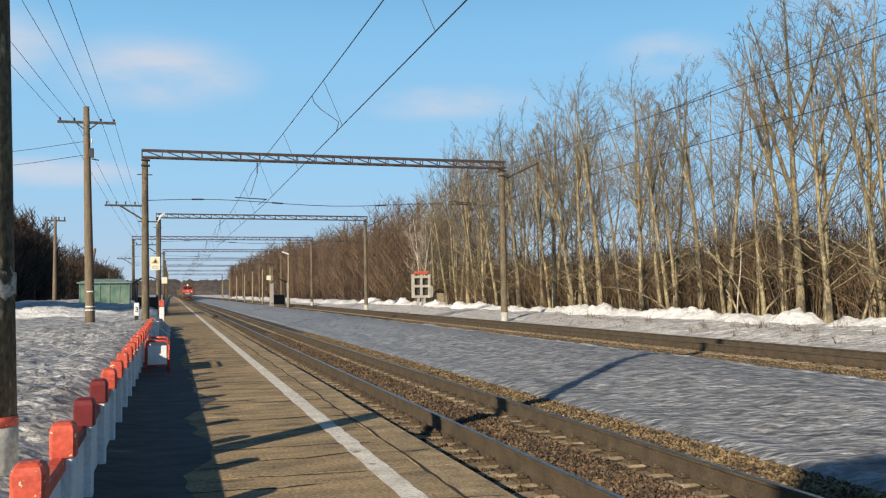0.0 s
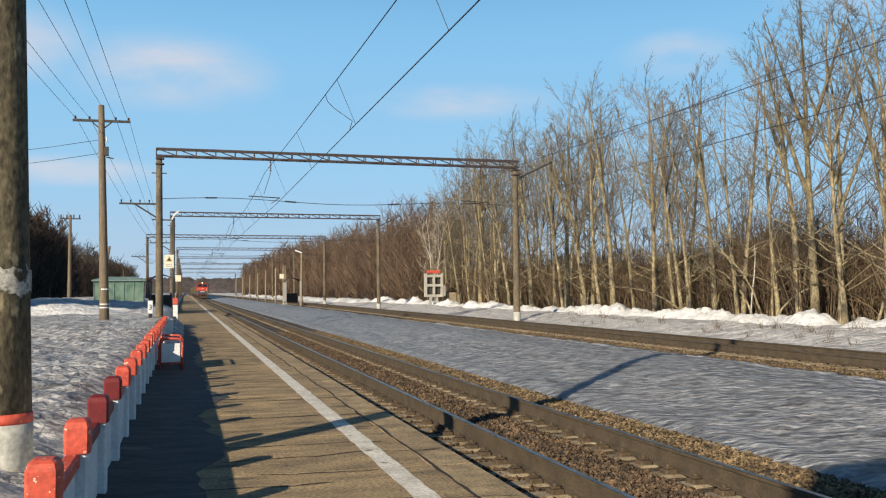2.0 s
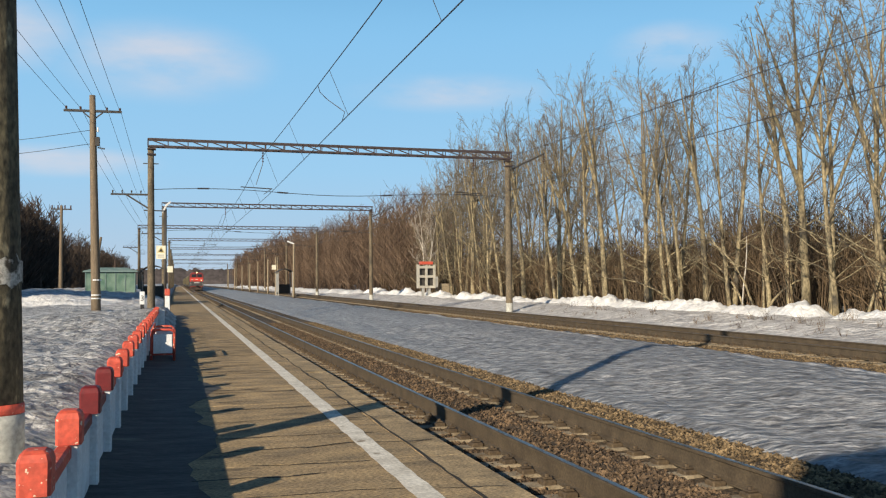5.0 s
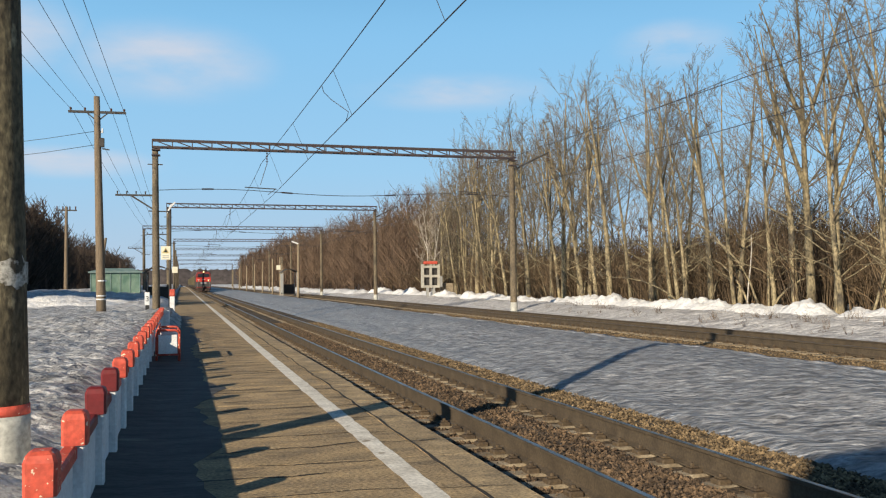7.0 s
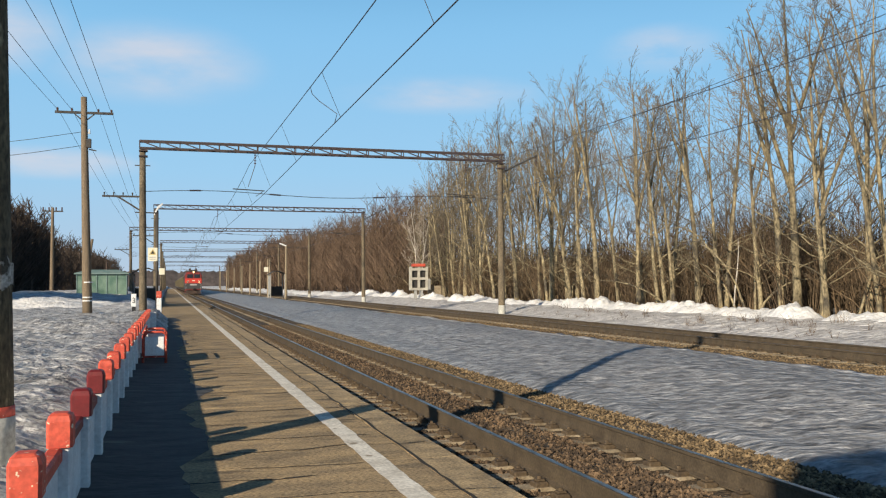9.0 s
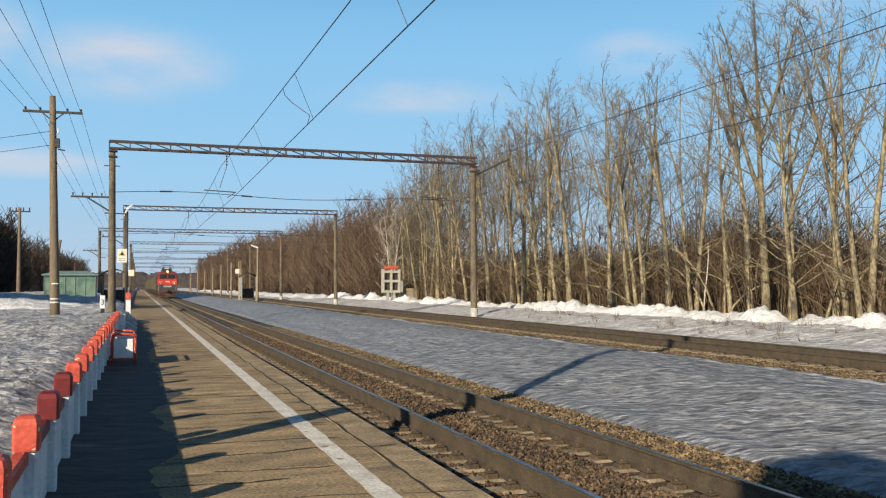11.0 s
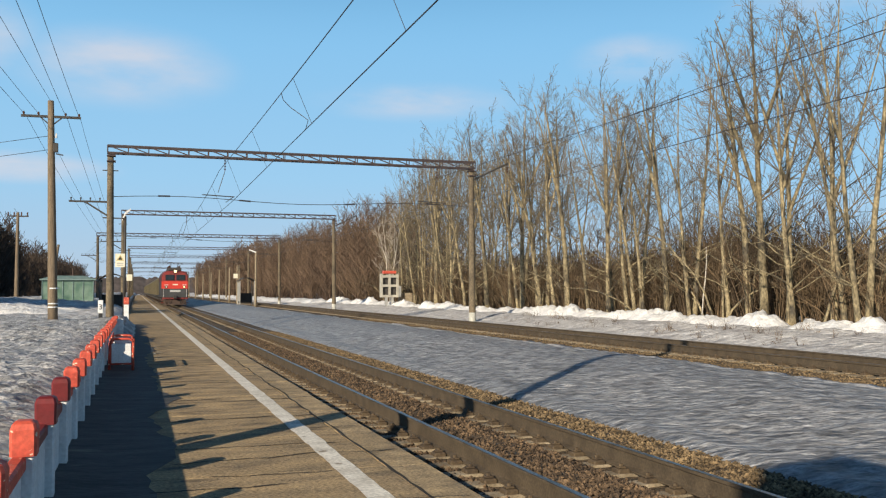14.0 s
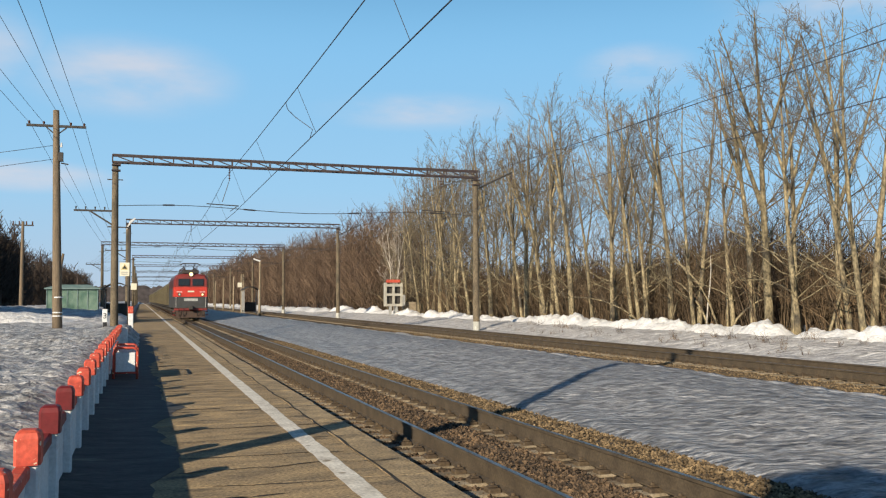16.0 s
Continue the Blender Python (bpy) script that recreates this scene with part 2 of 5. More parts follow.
M_GLASS.node_tree.nodes["Principled BSDF"].inputs["Roughness"].default_value = 0.06
M_TRUNK = material("poplar_bark", (0.29, 0.24, 0.145), 0.9, second=(0.16, 0.13, 0.08), scale=4, stretch=(1, 1, 0.5), grain=14, grain_amount=0.6, bump=0.6, bump_size=0.02, per_object=0.25,
                   third=(0.07, 0.06, 0.045), third_at=(0.53, 0.65), third_scale=2.0)
M_TWIG = material("bare_twigs", (0.19, 0.155, 0.108), 0.9, second=(0.11, 0.09, 0.064), scale=1, grain=6, grain_amount=0.25, bump=0, per_object=0.25)
M_BIRCH = material("birch_bark", (0.6, 0.56, 0.5), 0.8, second=(0.4, 0.36, 0.31), scale=3, stretch=(1, 1, 2.5), grain=12, grain_amount=0.3, bump=0.3)
M_BIRCHTWIG = material("birch_twigs", (0.46, 0.41, 0.35), 0.9, second=(0.28, 0.23, 0.19), scale=1, grain=6, grain_amount=0.25, bump=0)
M_BRUSH = material("brushwood", (0.175, 0.122, 0.07), 0.95, second=(0.085, 0.058, 0.036), scale=0.35, grain=3, grain_amount=0.3, bump=0, per_island=0.55)
M_OLDPAINT = material("old_whitewash", (0.5, 0.5, 0.46), 0.85, second=(0.36, 0.36, 0.33), scale=4, grain=25, grain_amount=0.25, bump=0.5, bump_scale=15, bump_size=0.008)
M_BRUSHRED = material("reddish_brushwood", (0.165, 0.112, 0.076), 0.95, second=(0.105, 0.07, 0.05), scale=0.3, grain=3, grain_amount=0.3, bump=0, per_island=0.4)
M_LOCO_RED = material("loco_red", (0.60, 0.05, 0.03), 0.45, second=(0.52, 0.045, 0.03), scale=2, grain=12, grain_amount=0.1, bump=0, coords="Object")
M_LOCO_GREY = material("loco_grey", (0.055, 0.058, 0.062), 0.6, second=(0.04, 0.041, 0.043), scale=2, grain=12, grain_amount=0.15, bump=0, coords="Object")
M_WAGON = material("wagon_side", (0.12, 0.105, 0.06), 0.75, second=(0.075, 0.06, 0.04), scale=1.2, grain=12, grain_amount=0.25, bump=0.2, per_object=0.35, coords="Object")
M_INSUL = material("insulator_glaze", (0.12, 0.06, 0.04), 0.25, grain_amount=0.05, bump=0)
M_LAMP = glow("headlight", (1.0, 0.72, 0.32), 2.5)
M_GREYLETTER = material("grey_lettering", (0.5, 0.5, 0.5), 0.6, grain_amount=0.05, bump=0)


# ---- mesh helpers ----
class Shape:
    """Collects boxes, tubes and lathed forms into one mesh."""

    def __init__(self):
        self.v, self.f = [], []

    def add(self, verts, faces):
        k = len(self.v)
        self.v.extend(tuple(p) for p in verts)
        self.f.extend(tuple(i + k for i in f) for f in faces)
        return self

    def box(self, x0, x1, y0, y1, z0, z1, bevel=0.0):
        if bevel <= 0:
            c = [(x, y, z) for z in (z0, z1) for y in (y0, y1) for x in (x0, x1)]
            return self.add(c, [(0, 2, 3, 1), (4, 5, 7, 6), (0, 1, 5, 4), (2, 6, 7, 3), (0, 4, 6, 2), (1, 3, 7, 5)])
        b = bevel
        rings = []
        for z, i in ((z0, b), (z0 + b, 0), (z1 - b, 0), (z1, b)):
            rings.append([(x0 + i + b, y0 + i, z), (x1 - i - b, y0 + i, z), (x1 - i, y0 + i + b, z), (x1 - i, y1 - i - b, z),
                          (x1 - i - b, y1 - i, z), (x0 + i + b, y1 - i, z), (x0 + i, y1 - i - b, z), (x0 + i, y0 + i + b, z)])
        return self.rings(rings)

    def rings(self, rings, caps=True):
        n = len(rings[0])
        faces = []
        for k in range(len(rings) - 1):
            for i in range(n):
                j = (i + 1) % n
                faces.append((k * n + i, k * n + j, (k + 1) * n + j, (k + 1) * n + i))
        if caps:
            faces.append(tuple(range(n))[::-1])
            faces.append(tuple((len(rings) - 1) * n + i for i in range(n)))
        return self.add([p for r in rings for p in r], faces)

    def tube(self, points, radii, n=8, caps=True):
        pts = [Vector(p) for p in points]
        if not isinstance(radii, (list, tuple)):
            radii = [radii] * len(pts)
        rings = []
        for i, p in enumerate(pts):
            d = (pts[min(i + 1, len(pts) - 1)] - pts[max(i - 1, 0)]).normalized()
            a = d.orthogonal().normalized() if abs(d.z) > 0.9 else d.cross(Vector((0, 0, 1))).normalized()
            if abs(d.z) > 0.9:
                a = Vector((1, 0, 0)) - d * d.x
                a.normalize()
            b = d.cross(a)
            rings.append([tuple(p + (a * math.cos(t) + b * math.sin(t)) * radii[i]) for t in (2 * math.pi * k / n for k in range(n))])
        return self.rings(rings, caps)

    def beam(self, a, b, w, h=None):
        """A square bar from a to b."""
        a, b = Vector(a), Vector(b)
        h = h or w
        d = (b - a).normalized()
        s = d.cross(Vector((0, 0, 1)))
        s = s.normalized() if s.length > 1e-4 else Vector((1, 0, 0))
        u = s.cross(d)
        rings = [[tuple(p + s * i * w / 2 + u * j * h / 2) for i, j in ((-1, -1), (1, -1), (1, 1), (-1, 1))] for p in (a, b)]
        return self.rings(rings)

    def mesh(self, name, mat, smooth=False):
        me = bpy.data.meshes.new(name)
        me.from_pydata(self.v, [], self.f)
        me.materials.append(mat)
        if smooth:
            me.polygons.foreach_set("use_smooth", [True] * len(me.polygons))
        me.update()
        return me


def thing(name, label, category, at=(0, 0, 0), group="", kind="", rz=0):
    ob = new(name)
    ob.empty_display_size = 0.2
    ob.matrix_basis = pose(*at, 0, 0, rz)
    return tagged(ob, label, category, group, kind)


def part(name, shape, mat, parent, label="", smooth=False, at=None):
    ob = new(name, shape if isinstance(shape, bpy.types.Mesh) else shape.mesh(name, mat, smooth))
    ob.parent = parent
    if at:
        ob.location = at
    return tagged(ob, label)


def solid(name, shape, mat, label, category, kind="", group="", smooth=False, at=None):
    ob = new(name, shape if isinstance(shape, bpy.types.Mesh) else shape.mesh(name, mat, smooth))
    if at:
        ob.location = at
    return tagged(ob, label, category, group, kind)


def fbm(x, y, s, oct=4):
    return noise.fractal(Vector((x * s, y * s, 3.7)), 0.9, 2.1, oct)


# ---- plan ----
FENCE_X, LINE_X, EDGE_X = -0.65, 1.79, 2.56
RAIL_Z = -0.2
TRACKS = {"near": (3.69, RAIL_Z), "far": (15.45, -0.06)}   # left rail head, and height of rail tops
GAUGE = 1.58
PORTALS = [(-46.0, -1.35, 18.2), (48.5, -1.35, 18.2), (86.8, -1.25, 18.2), (121, -4.7, 18.0), (156, -1.3, 18.0), (196, -1.3, 18.0), (242, -1.3, 18.0), (292, -1.3, 18.0), (345, -1.3, 18.0)]
BEAM_TOP, BEAM_H = 9.0, 0.46


def ease(a, b, x):
    t = min(1, max(0, (x - a) / (b - a)))
    return t * t * (3 - 2 * t)


def ground_z(x, y):
    """Height of the snow and earth."""
    n1 = fbm(x, y, 0.35) * 0.10 + fbm(x * 0.6, y * 1.7, 1.3) * 0.06 + fbm(x * 0.7, y * 1.6, 4.0) * 0.022
    if x < FENCE_X - 0.1:                           # snowy meadow beside the platform
        z = 0.05 + 0.22 * ease(-0.75, -1.4, x) * ease(2, 7, y) + 0.05 * ease(-1.5, -4, x) * ease(0, 12, y) + n1 * 1.2 + 0.10 * abs(fbm(0.6 * x + 0.5 * y, 0.9 * y - 0.7 * x, 1.1))
        z += 0.75 * math.exp(-((x + 9.0) / 7) ** 2) * ease(60, 72, y) * (0.85 + 0.4 * fbm(x, y, 0.3))
        return z
    if x < 6.86:
        return -0.8
    if x < 12.72:                                   # domed island of trodden snow between the tracks
        u, v = 0.85 * x - 0.53 * y, 0.53 * x + 0.85 * y
        rip = abs(fbm(u * 0.4, v, 1.8)) * 0.05 + fbm(u * 0.45, v, 5.0) * 0.02
        return -0.36 + 0.36 * ease(6.5, 10.3, x) - 0.14 * ease(10.8, 12.7, x) + (n1 * 0.35 + rip - 0.02) * ease(6.88, 7.4, x)
    if x < 17.95:
        return -0.7
    z = -0.2 + 0.35 * ease(18.0, 21, x) + n1 * (0.5 + 0.5 * ease(18.0, 19.5, x))
    z += 0.12 * math.exp(-((x - 22.5) / 1.0) ** 2)
    z += 0.2 * ease(23, 30, x)
    return z


def sheet(xs, ys, height=ground_z):
    s = Shape()
    for y in ys:
        for x in xs:
            s.v.append((x, y, height(x, y)))
    n = len(xs)
    for j in range(len(ys) - 1):
        for i in range(n - 1):
            s.f.append((j * n + i, j * n + i + 1, (j + 1) * n + i + 1, (j + 1) * n + i))
    return s


def steps(*spans):
    out = []
    for a, b, d in spans:
        k = max(1, round((b - a) / d))
        out += [a + (b - a) * i / k for i in range(k)]
    return out + [spans[-1][1]]


# ---- ground ----
GX = steps((-2500, -300, 550), (-300, -60, 40), (-60, -14, 4), (-14, -3, 0.3), (-3, -0.85, 0.1)) + [-0.66, -0.64] + steps((2.5, 6.8, 1.0), (6.88, 8.2, 0.1), (8.2, 12.7, 0.15)) + steps((12.74, 17.9, 2.0), (18.0, 24, 0.2), (24, 34, 1.2), (34, 80, 8), (80, 300, 40), (300, 2500, 550))
GY = steps((-2500, -300, 550), (-300, -40, 30), (-40, 2, 3), (2, 16, 0.1), (16, 34, 0.2), (34, 90, 0.8), (90, 200, 3), (200, 500, 15), (500, 4500, 500))
ground = solid("ground", sheet(GX, GY), M_SNOW, "old grey wind-crusted snow over flat ground", "snow", "structure", smooth=True)
ground.data.materials.append(M_SNOW_TRODDEN)
ground.data.materials.append(M_SNOW_PALE)
for poly in ground.data.polygons:
    if 5 < poly.center.x < 12.3:
        poly.material_index = 1
    elif poly.center.x > 12 or poly.center.y > 50:
        poly.material_index = 2

# heaped clean snow along the wood's edge and behind the meadow
def snow_bank(x, y0, y1, width, height, seed):
    s = Shape()
    ys = steps((y0, y1, 0.2 if y1 < 115 else 1.0))
    cross = 15
    for y in ys:
        h = height * max(0.25, 0.72 + 0.6 * fbm(seed, y, 0.22) + 0.35 * fbm(seed, y, 1.1))
        if seed == 3:                               # two heaps with a dip between them
            h += 0.28 * math.exp(-((y - 28.7) / 0.6) ** 2) + 0.15 * math.exp(-((y - 26.4) / 0.4) ** 2) - 0.15 * math.exp(-((y - 27.4) / 0.5) ** 2)
        h *= ease(y0, y0 + 2, y) * ease(y1, y1 - 2, y)
        for k in range(cross):
            t = k / (cross - 1) * 2 - 1
            xx = x + 0.5 * fbm(seed + 5, y, 0.25) + t * width
            s.v.append((xx, y, ground_z(xx, y) - 0.06 + h * (1 - t * t) ** 1.2 * (1 + 0.5 * fbm(xx, y, 1.6) + 0.35 * fbm(xx, y, 4.0))))
    for j in range(len(ys) - 1):
        for k in range(cross - 1):
            a = j * cross + k
            s.f.append((a, a + 1, a + 1 + cross, a + cross))
    return s


solid("snow_bank", snow_bank(22.7, 16, 110, 1.0, 0.45, 3), M_SNOW_CLEAN, "ploughed bank of clean white snow at the wood's edge", "snow bank", "stuff", smooth=True)
solid("snow_bank", snow_bank(-7.5, 54, 66, 4.5, 0.42, 9), M_SNOW_CLEAN, "low heap of white snow on the meadow", "snow bank", "stuff", smooth=True)
solid("snow_bank", snow_bank(21.5, 110, 330, 1.6, 0.4, 5), M_SNOW_CLEAN, "far ploughed bank of white snow", "snow bank", "stuff", smooth=True)

# ---- tracks ----
def rail_shape(length):
    prof = [(-0.075, -0.225), (0.075, -0.225), (0.075, -0.21), (0.012, -0.185), (0.012, -0.045), (0.036, -0.034), (0.036, -0.008), (0.026, -0.001),
            (-0.026, -0.001), (-0.036, -0.008), (-0.036, -0.034), (-0.012, -0.045), (-0.012, -0.185), (-0.075, -0.21)]
    s = Shape()
    s.rings([[(x, y, z) for x, z in prof][::-1] for y in (0, length)])
    return s


def make_track(name, left, top, y0, y1, label):
    tr = thing(name, label, "railway track", (left + GAUGE / 2, 0, top), kind="structure")
    # trapezoid ballast bed with an uneven surface
    bed = Shape()
    if name == "railway_track_near":
        xs = [-1.95, -1.6, -1.3, -1.15, -1.0, -0.8, -0.65, -0.5, -0.35, 0, 0.35, 0.5, 0.65, 0.8, 0.95, 1.15, 1.35, 1.6, 1.8, 2.2, 2.6]
    else:
        xs = [-3.6, -3.2, -2.7, -2.2, -1.8, -1.4, -1.0, -0.6, 0, 0.6, 1.0, 1.4, 1.8, 2.2, 2.5]
    ys = steps((y0, 5, 4), (5, 30, 0.25), (30, 90, 1.2), (90, y1, 12))

    def bed_z(x, y):
        z = -0.265 + 0.02 * fbm(x, y, 2.5) + 0.05 * ease(0.5, 0.3, abs(x))
        if x > 0.9:
            z += 0.045 * ease(0.95, 1.35, x) - 0.06 * ease(1.8, 2.6, x)
        if x < -1.2:
            z += -0.22 * ease(-1.2, -1.6, x) if name == "railway_track_near" else 0.05 * ease(-1.4, -3.0, x)
        return z
    part("ballast_bed", sheet(xs, ys, bed_z), M_BALLAST, tr, "brown crushed-stone ballast", smooth=True)
    for side in (-1, 1):
        r = part("rail", rail_shape(y1 - y0), M_RAIL, tr, "rust-brown rail with a bright worn head", at=(side * GAUGE / 2, y0, 0))
        part("rail_head", Shape().box(-0.028, 0.028, 0, y1 - y0, -0.003, 0.002), M_RAILTOP, r)
    # sleepers, each with its fastenings
    sl = Shape()
    sl.rings([[(-1.35, -0.13, -0.40), (1.35, -0.13, -0.40), (1.35, 0.13, -0.40), (-1.35, 0.13, -0.40)],
              [(-1.34, -0.11, -0.235), (1.34, -0.11, -0.235), (1.34, 0.11, -0.235), (-1.34, 0.11, -0.235)]])
    sleeper_mesh = sl.mesh("sleeper", M_SLEEPER)
    fs = Shape().box(-0.075, 0.075, -0.085, 0.085, -0.05, 0.012, 0.014).box(-0.05, 0.05, -0.05, 0.05, 0.01, 0.035, 0.01)
    fs.tube([(0, 0, 0.03), (0, 0, 0.062)], [0.026, 0.022], 6)
    fast_mesh = fs.mesh("rail_fastening", M_CLIP)
    rest, restf = Shape(), Shape()
    y = y0 + 0.3
    near_max = 46 if name == "railway_track_near" else 42
    while y < min(y1, 190):
        if 3 < y < near_max:
            so = part("sleeper", sleeper_mesh, M_SLEEPER, tr, at=(0.01 * math.sin(y * 7), y, 0))
            for rx in (-GAUGE / 2, GAUGE / 2):
                for off in (-0.15, 0.15):
                    if name == "railway_track_near" or off < 0:
                        part("rail_fastening", fast_mesh, M_RUST, so, at=(rx + off, 0, -0.20))
        elif y > -20:
            rest.add([(p[0], p[1] + y, p[2]) for p in sl.v], sl.f)
            for rx in (-GAUGE / 2, GAUGE / 2):
                restf.box(rx - 0.17, rx - 0.08, y - 0.06, y + 0.06, -0.23, -0.165)
        y += 0.545
    tagged(part("sleepers_beyond", rest, M_SLEEPER, tr), kind="stuff")
    tagged(part("fastenings_beyond", restf, M_CLIP, tr), kind="stuff")
    return tr


make_track("railway_track_near", TRACKS["near"][0], TRACKS["near"][1], -60, 900, "broad-gauge track on concrete sleepers in brown ballast")
make_track("railway_track_far", TRACKS["far"][0], TRACKS["far"][1], -60, 700, "second broad-gauge track half sunk between snow and ballast")

# loose ballast stones
def stones(cx, top, spans, seed, count, y0, y1):
    rnd = random.Random(seed)
    s = Shape()
    octa = [(1, 0, 0), (-1, 0, 0), (0, 1, 0), (0, -1, 0), (0, 0, 1), (0, 0, -1)]
    of = [(0, 2, 4), (2, 1, 4), (1, 3, 4), (3, 0, 4), (2, 0, 5), (1, 2, 5), (3, 1, 5), (0, 3, 5)]
    tot = sum(b - a for a, b in spans)
    for _ in range(count):
        y = y0 + (y1 - y0) * rnd.random() ** 1.7
        u = rnd.random() * tot
        for a, b in spans:
            if u < b - a:
                x = a + u
                break
            u -= b - a
        r = rnd.uniform(0.013, 0.032)
        z = -0.265 - (0.06 * ease(1.8, 2.6, x) - 0.045 * ease(0.95, 1.35, x) if x > 0.9 else -0.05 * ease(0.5, 0.3, abs(x))) + (0.05 * ease(-1.4, -3.0, x) if x < -1.4 else 0) + rnd.uniform(-0.01, 0.02)
        an = rnd.random() * 6.28
        ca, sa = math.cos(an), math.sin(an)
        sx, sy, sz = r * rnd.uniform(0.8, 1.5), r * rnd.uniform(0.7, 1.2), r * rnd.uniform(0.6, 1.1)
        vs = []
        for p in octa:
            px, py, pz = p[0] * sx * rnd.uniform(0.75, 1.2), p[1] * sy * rnd.uniform(0.75, 1.2), p[2] * sz
            px, pz = px + pz * 0.3, pz + px * 0.25
            vs.append((cx + x + px * ca - py * sa, y + px * sa + py * ca, top + z + pz))
        s.add(vs, of)
    return s


NEAR_C = TRACKS["near"][0] + GAUGE / 2
FAR_C = TRACKS["far"][0] + GAUGE / 2
solid("ballast_stones", stones(NEAR_C, RAIL_Z, [(-1.25, -0.98), (-0.55, 0.55)], 4, 24000, 5.5, 45), M_STONE_OILY, "dark oily crushed stone between the rails", "gravel", "stuff")
solid("ballast_stones", stones(NEAR_C, RAIL_Z, [(0.98, 2.5), (1.1, 2.5)], 6, 24000, 5.5, 45), M_STONE, "loose yellow-brown crushed stone beside the track", "gravel", "stuff")
solid("ballast_stones", stones(FAR_C, TRACKS["far"][1], [(-3.55, -0.88), (-3.2, -0.9), (-0.7, 0.7)], 5, 18000, 12, 60), M_STONE, "loose brown crushed stone beside the second track", "gravel", "stuff")

# ---- platform ----
platform = thing("platform", "low asphalt platform with cracked slabs and a white safety line", "platform", kind="structure")
rnd = random.Random(8)
part("platform_body", Shape().box(FENCE_X - 0.05, EDGE_X - 0.02, -60, 420, -0.5, -0.03), M_EDGE, platform)
part("platform_far_surface", Shape().box(FENCE_X - 0.02, EDGE_X, 64, 420, -0.03, 0.0), M_ASPHALT, platform)
part("platform_rear_surface", Shape().box(FENCE_X - 0.02, EDGE_X, -60, 2.0, -0.03, 0.0), M_ASPHALT, platform)
y = 2.0
slab_a = Shape().box(0, 2.16 - FENCE_X - 0.008, 0.008, 1.992, -0.03, 0.0, 0.006).mesh("slab", M_ASPHALT)
slab_b = Shape().box(0, EDGE_X - 2.16 - 0.008, 0.008, 1.992, -0.05, 0.0, 0.006).mesh("edge_slab", M_EDGE)
while y < 63.9:
    a = part("slab", slab_a, M_ASPHALT, platform, at=(FENCE_X, y, rnd.uniform(-0.004, 0.0)))
    b = part("edge_slab", slab_b, M_EDGE, platform, at=(2.165 + rnd.uniform(-0.01, 0.01), y, rnd.uniform(-0.012, 0.0)))
    y += 2.0
# painted line with ragged edges
ln = Shape()
ys = steps((2, 30, 0.12), (30, 110, 1.0), (110, 400, 20))
for y in ys:
    e = 0.10 + 0.012 * fbm(3, y, 3.0)
    ln.v += [(LINE_X - e + 0.008 * fbm(1, y, 5), y, 0.004), (LINE_X + e + 0.008 * fbm(2, y, 5), y, 0.004)]
ln.f = [(2 * i, 2 * i + 1, 2 * i + 3, 2 * i + 2) for i in range(len(ys) - 1)]
part("safety_line", ln, M_LINE, platform, "worn white painted safety line")
# cracks across the asphalt and along the edge slabs
cracks = Shape()
rc = random.Random(12)


def crack(points, w):
    k = len(cracks.v)
    for i, (x, y) in enumerate(points):
        a, b = points[max(i - 1, 0)], points[min(i + 1, len(points) - 1)]
        d = Vector((b[0] - a[0], b[1] - a[1], 0)).normalized()
        ww = w * rc.uniform(0.4, 1.3) * (0.25 if i in (0, len(points) - 1) else 1)
        cracks.v.extend([(x - d.y * ww, y + d.x * ww, 0.003), (x + d.y * ww, y - d.x * ww, 0.003)])
    cracks.f.extend((k + 2 * i, k + 2 * i + 1, k + 2 * i + 3, k + 2 * i + 2) for i in range(len(points) - 1))


yy = 5.2
while yy < 46:
    x0, x1 = rc.choice(((-0.6, 2.15), (-0.1, 1.66), (0.3, 2.5), (-0.6, 1.2), (0.6, 1.66))), 0
    n, slope, pts = 22, rc.uniform(-0.12, 0.12), []
    for i in range(n + 1):
        x = x0[0] + (x0[1] - x0[0]) * i / n
        pts.append((x, yy + slope * x + 0.10 * fbm(x, yy, 1.3) + 0.03 * fbm(x, yy, 6)))
    crack(pts, rc.uniform(0.006, 0.017) * (1 + yy / 40))
    yy += rc.uniform(0.35, 1.1)
crack([(2.17 + 0.03 * fbm(3, y * 0.25, 1.5) + 0.02 * fbm(3, y * 0.25, 6), y * 0.25) for y in range(12, 200)], 0.016)
tagged(part("surface_cracks", cracks, M_CRACK, platform, "dark irregular cracks"), kind="stuff")
# black ice along the foot of the fence, widened to paint in the fence's shade
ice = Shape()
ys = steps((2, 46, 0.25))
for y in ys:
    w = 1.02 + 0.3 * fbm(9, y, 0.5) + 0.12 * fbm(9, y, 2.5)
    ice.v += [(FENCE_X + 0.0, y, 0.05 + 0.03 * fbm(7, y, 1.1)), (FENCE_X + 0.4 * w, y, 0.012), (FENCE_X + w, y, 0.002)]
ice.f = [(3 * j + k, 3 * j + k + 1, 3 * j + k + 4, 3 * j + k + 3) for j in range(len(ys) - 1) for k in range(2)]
solid("black_ice", ice, M_ICE_SHADE, "dark trodden ice and painted fence shade along the foot of the fence", "ice", "stuff", smooth=True)

